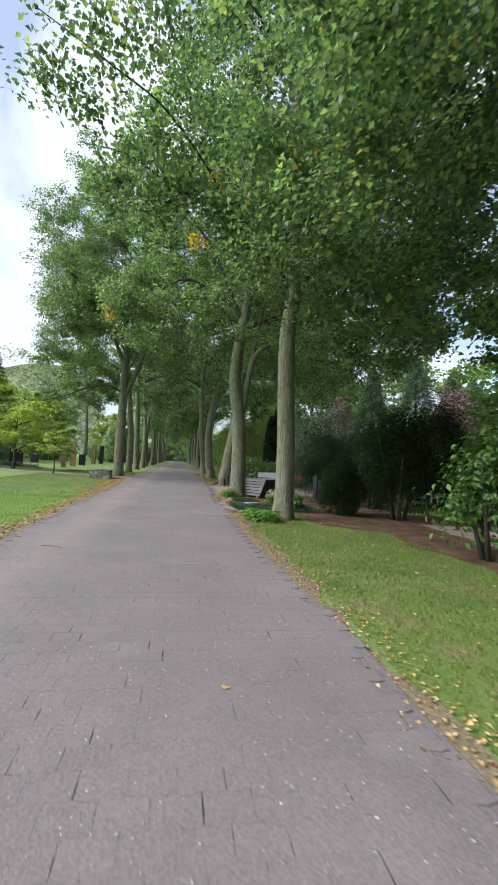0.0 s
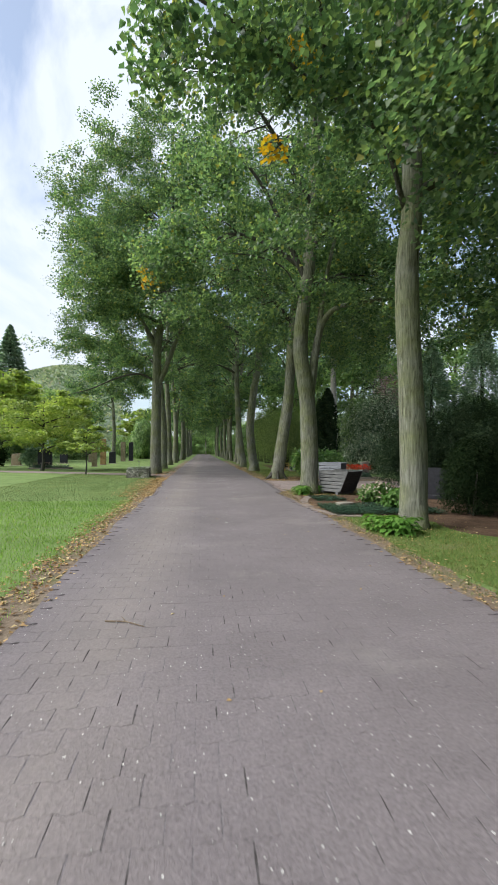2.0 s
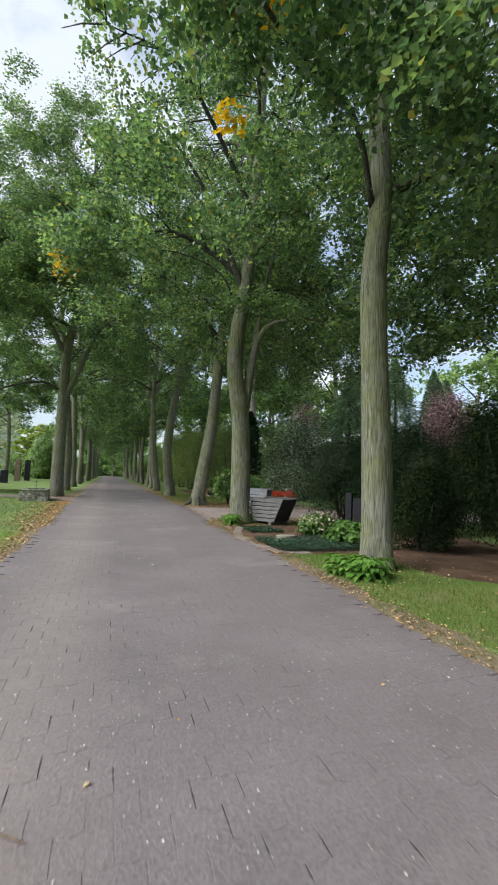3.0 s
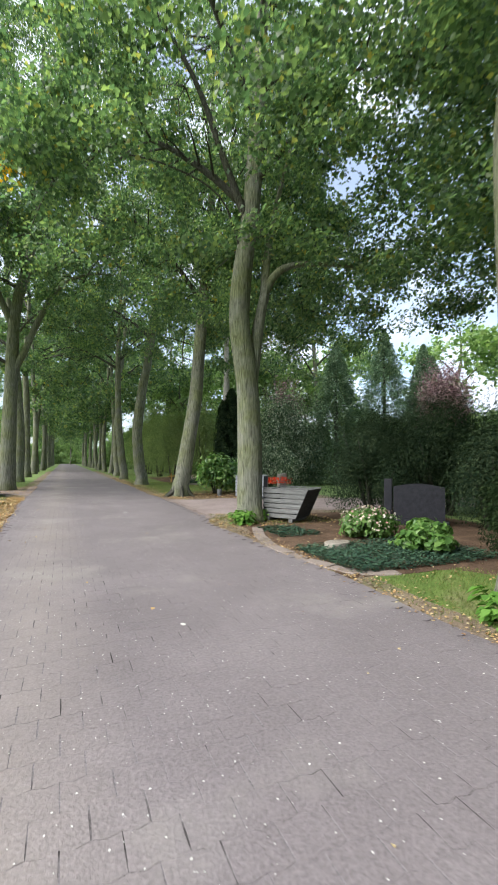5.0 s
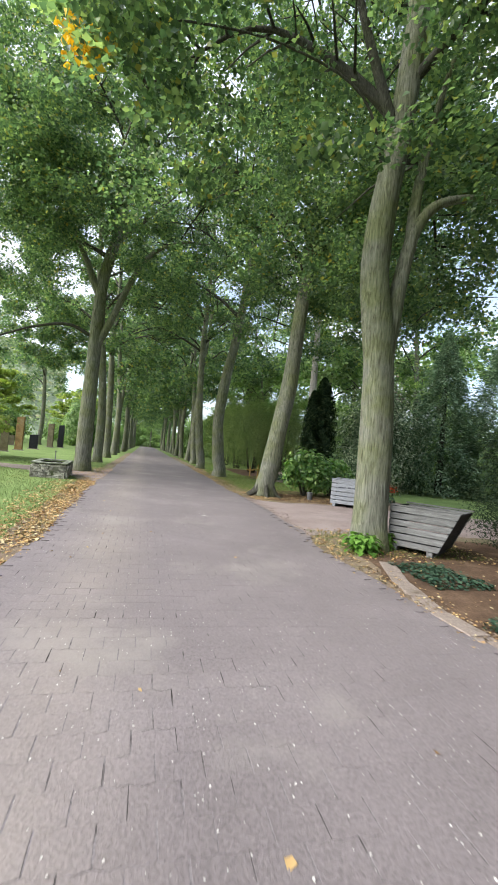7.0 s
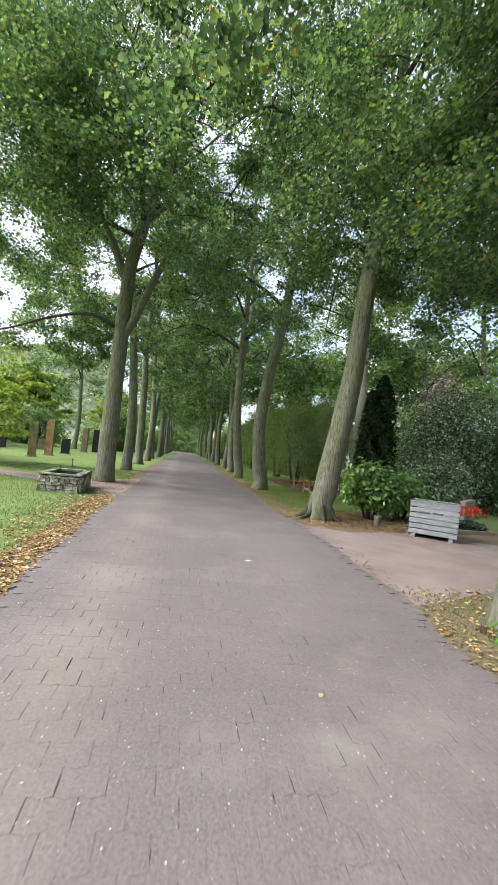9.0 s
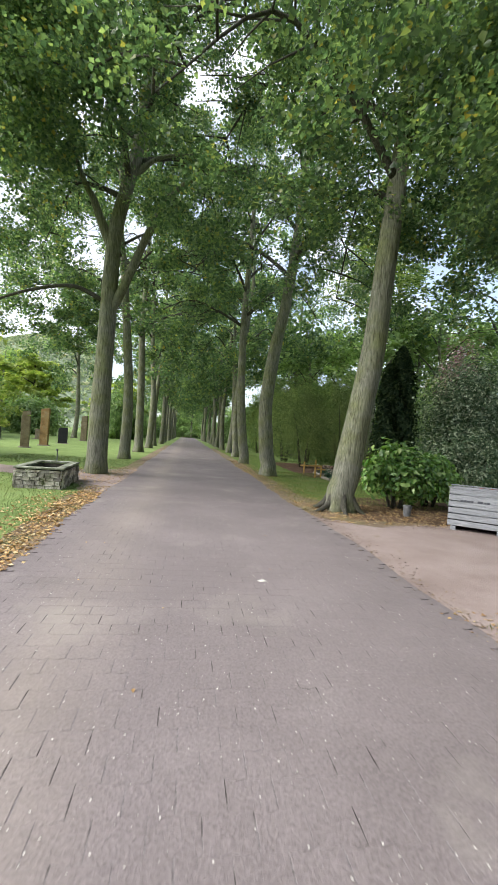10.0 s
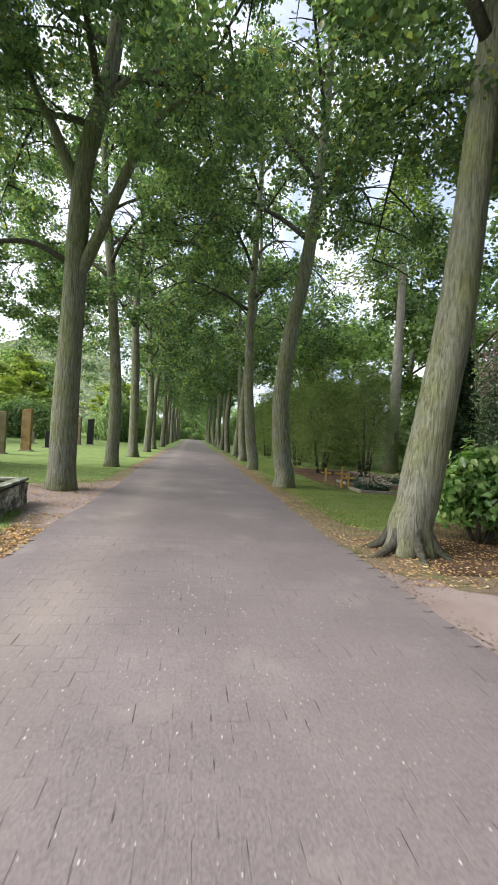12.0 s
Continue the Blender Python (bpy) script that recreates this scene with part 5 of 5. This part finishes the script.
def on_grass_w(x, y, r):
    if x > road_left(y) - 0.12 - 0.5 * r.random() ** 2:
        return False
    c = 25.0 + (-x - 2.9) * 0.62
    return not (x < -2.2 and abs(y - c - 1.0) < 1.1)


carpet("grass", (1.9, 5.1, 0.0, 10.9), 34000, 0.042, M_BLADE_DRY, 107, "short mown grass beside the road", "grass", upright=True, keep=on_grass_e)
carpet("grass", (2.2, 6.5, 23.5, 33.0), 14000, 0.05, M_BLADE_DRY, 108, "short mown grass beside the road", "grass", upright=True, keep=on_grass_e)
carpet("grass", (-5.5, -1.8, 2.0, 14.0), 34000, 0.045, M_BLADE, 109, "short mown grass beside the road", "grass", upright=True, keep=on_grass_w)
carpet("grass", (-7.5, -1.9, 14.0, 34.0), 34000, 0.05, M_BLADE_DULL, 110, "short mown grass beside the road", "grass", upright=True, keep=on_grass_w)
# leaf litter along the edges, thin on the road
carpet("leaf_litter", (1.75, 2.6, 0.0, 16.0), 5000, 0.03, M_LITTER, 111, "yellow and brown fallen leaves along the road's edge", "fallen leaves", 0.03, keep=lambda x, y, r: abs(x - road_right(y) - 0.12) < 0.28 * r.random() + 0.05)
carpet("leaf_litter", (-3.3, -1.6, 15.0, 23.3), 4700, 0.055, M_LITTER, 124, "tan and orange fallen leaves spread on the grass", "fallen leaves", 0.04, keep=lambda x, y, r: x < road_left(y) + 0.05 and r.random() < 1.1 + 0.85 * (x - road_left(y)))
carpet("leaf_litter", (-2.7, -1.6, 2.0, 24.5), 11000, 0.045, M_LITTER, 112, "yellow and brown fallen leaves along the road's edge", "fallen leaves", 0.03, keep=lambda x, y, r: abs(x - road_left(y) + 0.25) < 0.33 * r.random() + 0.05)
carpet("leaf_litter", (2.0, 3.2, 21.6, 40.0), 6000, 0.036, M_LITTER, 113, "yellow and brown fallen leaves along the road's edge", "fallen leaves", 0.03, keep=lambda x, y, r: x > road_right(y) - 0.05 and r.random() < 1.25 - (x - 2.1))
carpet("leaf_litter", (1.9, 4.8, 14.8, 17.2), 900, 0.045, M_LITTER, 119, "brown fallen leaves round the tree's foot", "fallen leaves", 0.03)
carpet("grass", (2.2, 4.6, 15.0, 16.9), 2600, 0.045, M_BLADE_DRY, 120, "thin grass round the tree's foot", "grass", upright=True)
carpet("leaf_litter", (2.4, 5.8, 21.2, 23.6), 2600, 0.036, M_LITTER, 114, "brown fallen leaves round the tree's foot", "fallen leaves", 0.03)
carpet("leaf_litter", (-3.9, -2.0, 25.0, 30.0), 1100, 0.045, M_LITTER, 115, "brown fallen leaves round the tree's foot", "fallen leaves", 0.03)
carpet("leaf_litter", (2.1, 4.4, 0.0, 15.5), 700, 0.032, M_LITTER, 116, "scattered fallen leaves on grass and soil", "fallen leaves", 0.05)
carpet("leaf_litter", (-1.8, 1.9, 0.5, 40.0), 60, 0.035, M_LITTER, 117, "few scattered fallen leaves on the road", "fallen leaves", 0.016).location.z = 0.02


carpet("grit", (-0.25, 0.45, 20.4, 21.4), 130, 0.016, M_PALE, 125, "pale crumbs of a worn patch on the road", "grit", 0.034).location.z = 0.004
carpet("grit", (-1.8, 1.9, 0.8, 24.0), 14000, 0.0095, M_PALE, 118, "pale grit specks on the road", "grit", 0.034).location.z = 0.004
carpet("crumbs", (1.7, 2.7, 16.0, 22.6), 2600, 0.028, M_TWIG, 121, "brown crumbs of earth and litter along the path's mouth", "litter", 0.03, keep=lambda x, y, r: abs(x - road_right(y) - 0.05) < 0.3 * r.random() ** 2 + 0.03)
carpet("crumbs", (2.2, 6.2, 20.6, 22.2), 1500, 0.03, M_TWIG, 122, "brown crumbs of earth and litter along the path's edge", "litter", 0.03, keep=lambda x, y, r: abs(y - 21.4) < 0.6 * r.random())
carpet("crumbs", (1.75, 2.6, 10.6, 15.6), 2400, 0.03, M_TWIG, 123, "brown crumbs of earth and litter beside the bed", "litter", 0.03, keep=lambda x, y, r: abs(x - road_right(y) - 0.12) < 0.22 * r.random() + 0.03)


def single_leaf(x, y, size, mat, seed, label, name="fallen_leaf"):
    rng = np.random.default_rng(seed)
    t = blades(name, np.array([[0, 0, 0.0]]), np.array([[0.04, 0.03, 1.0]]), rng.normal(size=(1, 3)), np.array([size]), np.array([size * 0.75]), mat, fold=0.05)
    t.location = (x, y, 0.034)
    return tagged(t, label, "leaf", "single leaves on the road")


single_leaf(0.95, 2.05, 0.085, M_LITTER, 1, "single tan fallen leaf on the road")
single_leaf(-0.05, 10.3, 0.065, M_PALE, 2, "single pale fallen leaf on the road")
tagged(part("paper_slip", box_bm(bmesh.new(), (-0.037, -0.028, 0.0), (0.037, 0.028, 0.003), 0.0, pose(0.47, 17.84, 0.0305, rz=28)), M_PALE), "small pale paper slip lying on the road", "paper")
single_leaf(-0.2, 10.75, 0.06, M_LITTER, 5, "single orange fallen leaf on the road")
t = thing("twig", pose(-1.06, 5.87, 0.037, rz=-20), "short dry twig lying on the road", "twig")
part("twig_stem", tube(bmesh.new(), [(-0.16, 0, 0), (0, 0.02, 0.004), (0.17, -0.02, 0)], [0.006, 0.006, 0.003], 6), M_TWIG, t)
part("side_shoot", tube(bmesh.new(), [(0, 0.02, 0.004), (-0.07, 0.08, 0.012)], [0.004, 0.002], 5), M_TWIG, t)


# ---- the road's concrete blocks ----
PW, PL, PH = 0.198, 0.162, 0.016
road_ob = [o for o in bpy.data.objects if o.name == "road"][0]
sheet("road_joints", [(road_right(v) - 0.17, v) for v in ys if 0.1 < v < 23.0] + [(road_left(v) + 0.17, v) for v in reversed(ys) if 0.1 < v < 23.0], 0.0282, M_JOINT, "dark sand joints between the road's blocks", "joints")


def paver_shape(jx=0.0):
    """A double-T block: waisted sides, a narrow chamfer, no underside."""
    w, l, a = PW / 2 - 0.0012, PL / 2 - 0.0006, 0.007
    top = [(w * u, l + (a if k % 2 == 0 else -a)) for k, u in enumerate((-1, -0.5, 0, 0.5, 1))]
    low = [(w * u, -l + (a if k % 2 == 0 else -a)) for k, u in enumerate((-1, -0.5, 0, 0.5, 1))]
    o = [*low, (w - 0.0014, 0.0), *top[::-1], (-w + 0.0014, 0.0)]
    return [(a, b, 0.0) for a, b in o] + [(a * 0.987, b * 0.994, PH) for a, b in o]


PV = paver_shape()
PF = [tuple(range(12, 24))] + [(i, (i + 1) % 12, 12 + (i + 1) % 12, 12 + i) for i in range(12)]
p_mesh = bpy.data.meshes.new("paver")
p_mesh.from_pydata(PV, [], PF)
p_mesh.materials.append(M_PAVER)
rp = np.random.default_rng(120)
rest_v, rest_f = [], []
single = 0
row = 0
yy = 0.2
while yy < 23.0:
    xx = -2.3 + (PW / 2 if row % 2 else 0)
    while xx < 2.4:
        if road_left(yy) + 0.08 < xx < road_right(yy) - 0.08:
            dz, rx, ry = 0.0135 + rp.uniform(-0.0003, 0.0003), rp.uniform(-0.15, 0.15), rp.uniform(-0.15, 0.15)
            m = pose(xx + rp.uniform(-0.0015, 0.0015), yy + rp.uniform(-0.0015, 0.0015), dz, rx, ry, rp.uniform(-0.7, 0.7))
            if 18.0 < yy < 20.2 and single < 290 and -1.9 < xx < 2.0:
                o = new("paver", p_mesh)
                o.parent, o.matrix_basis = road_ob, m
                single += 1
            else:
                b = len(rest_v)
                rest_v += [tuple(m @ Vector(v)) for v in PV]
                rest_f += [tuple(b + i for i in f) for f in PF]
        xx += PW
    yy += PL
    row += 1
tagged(mesh_ob("paving_blocks", rest_v, rest_f, M_PAVER, road_ob, "grey concrete paving blocks"), kind="stuff")
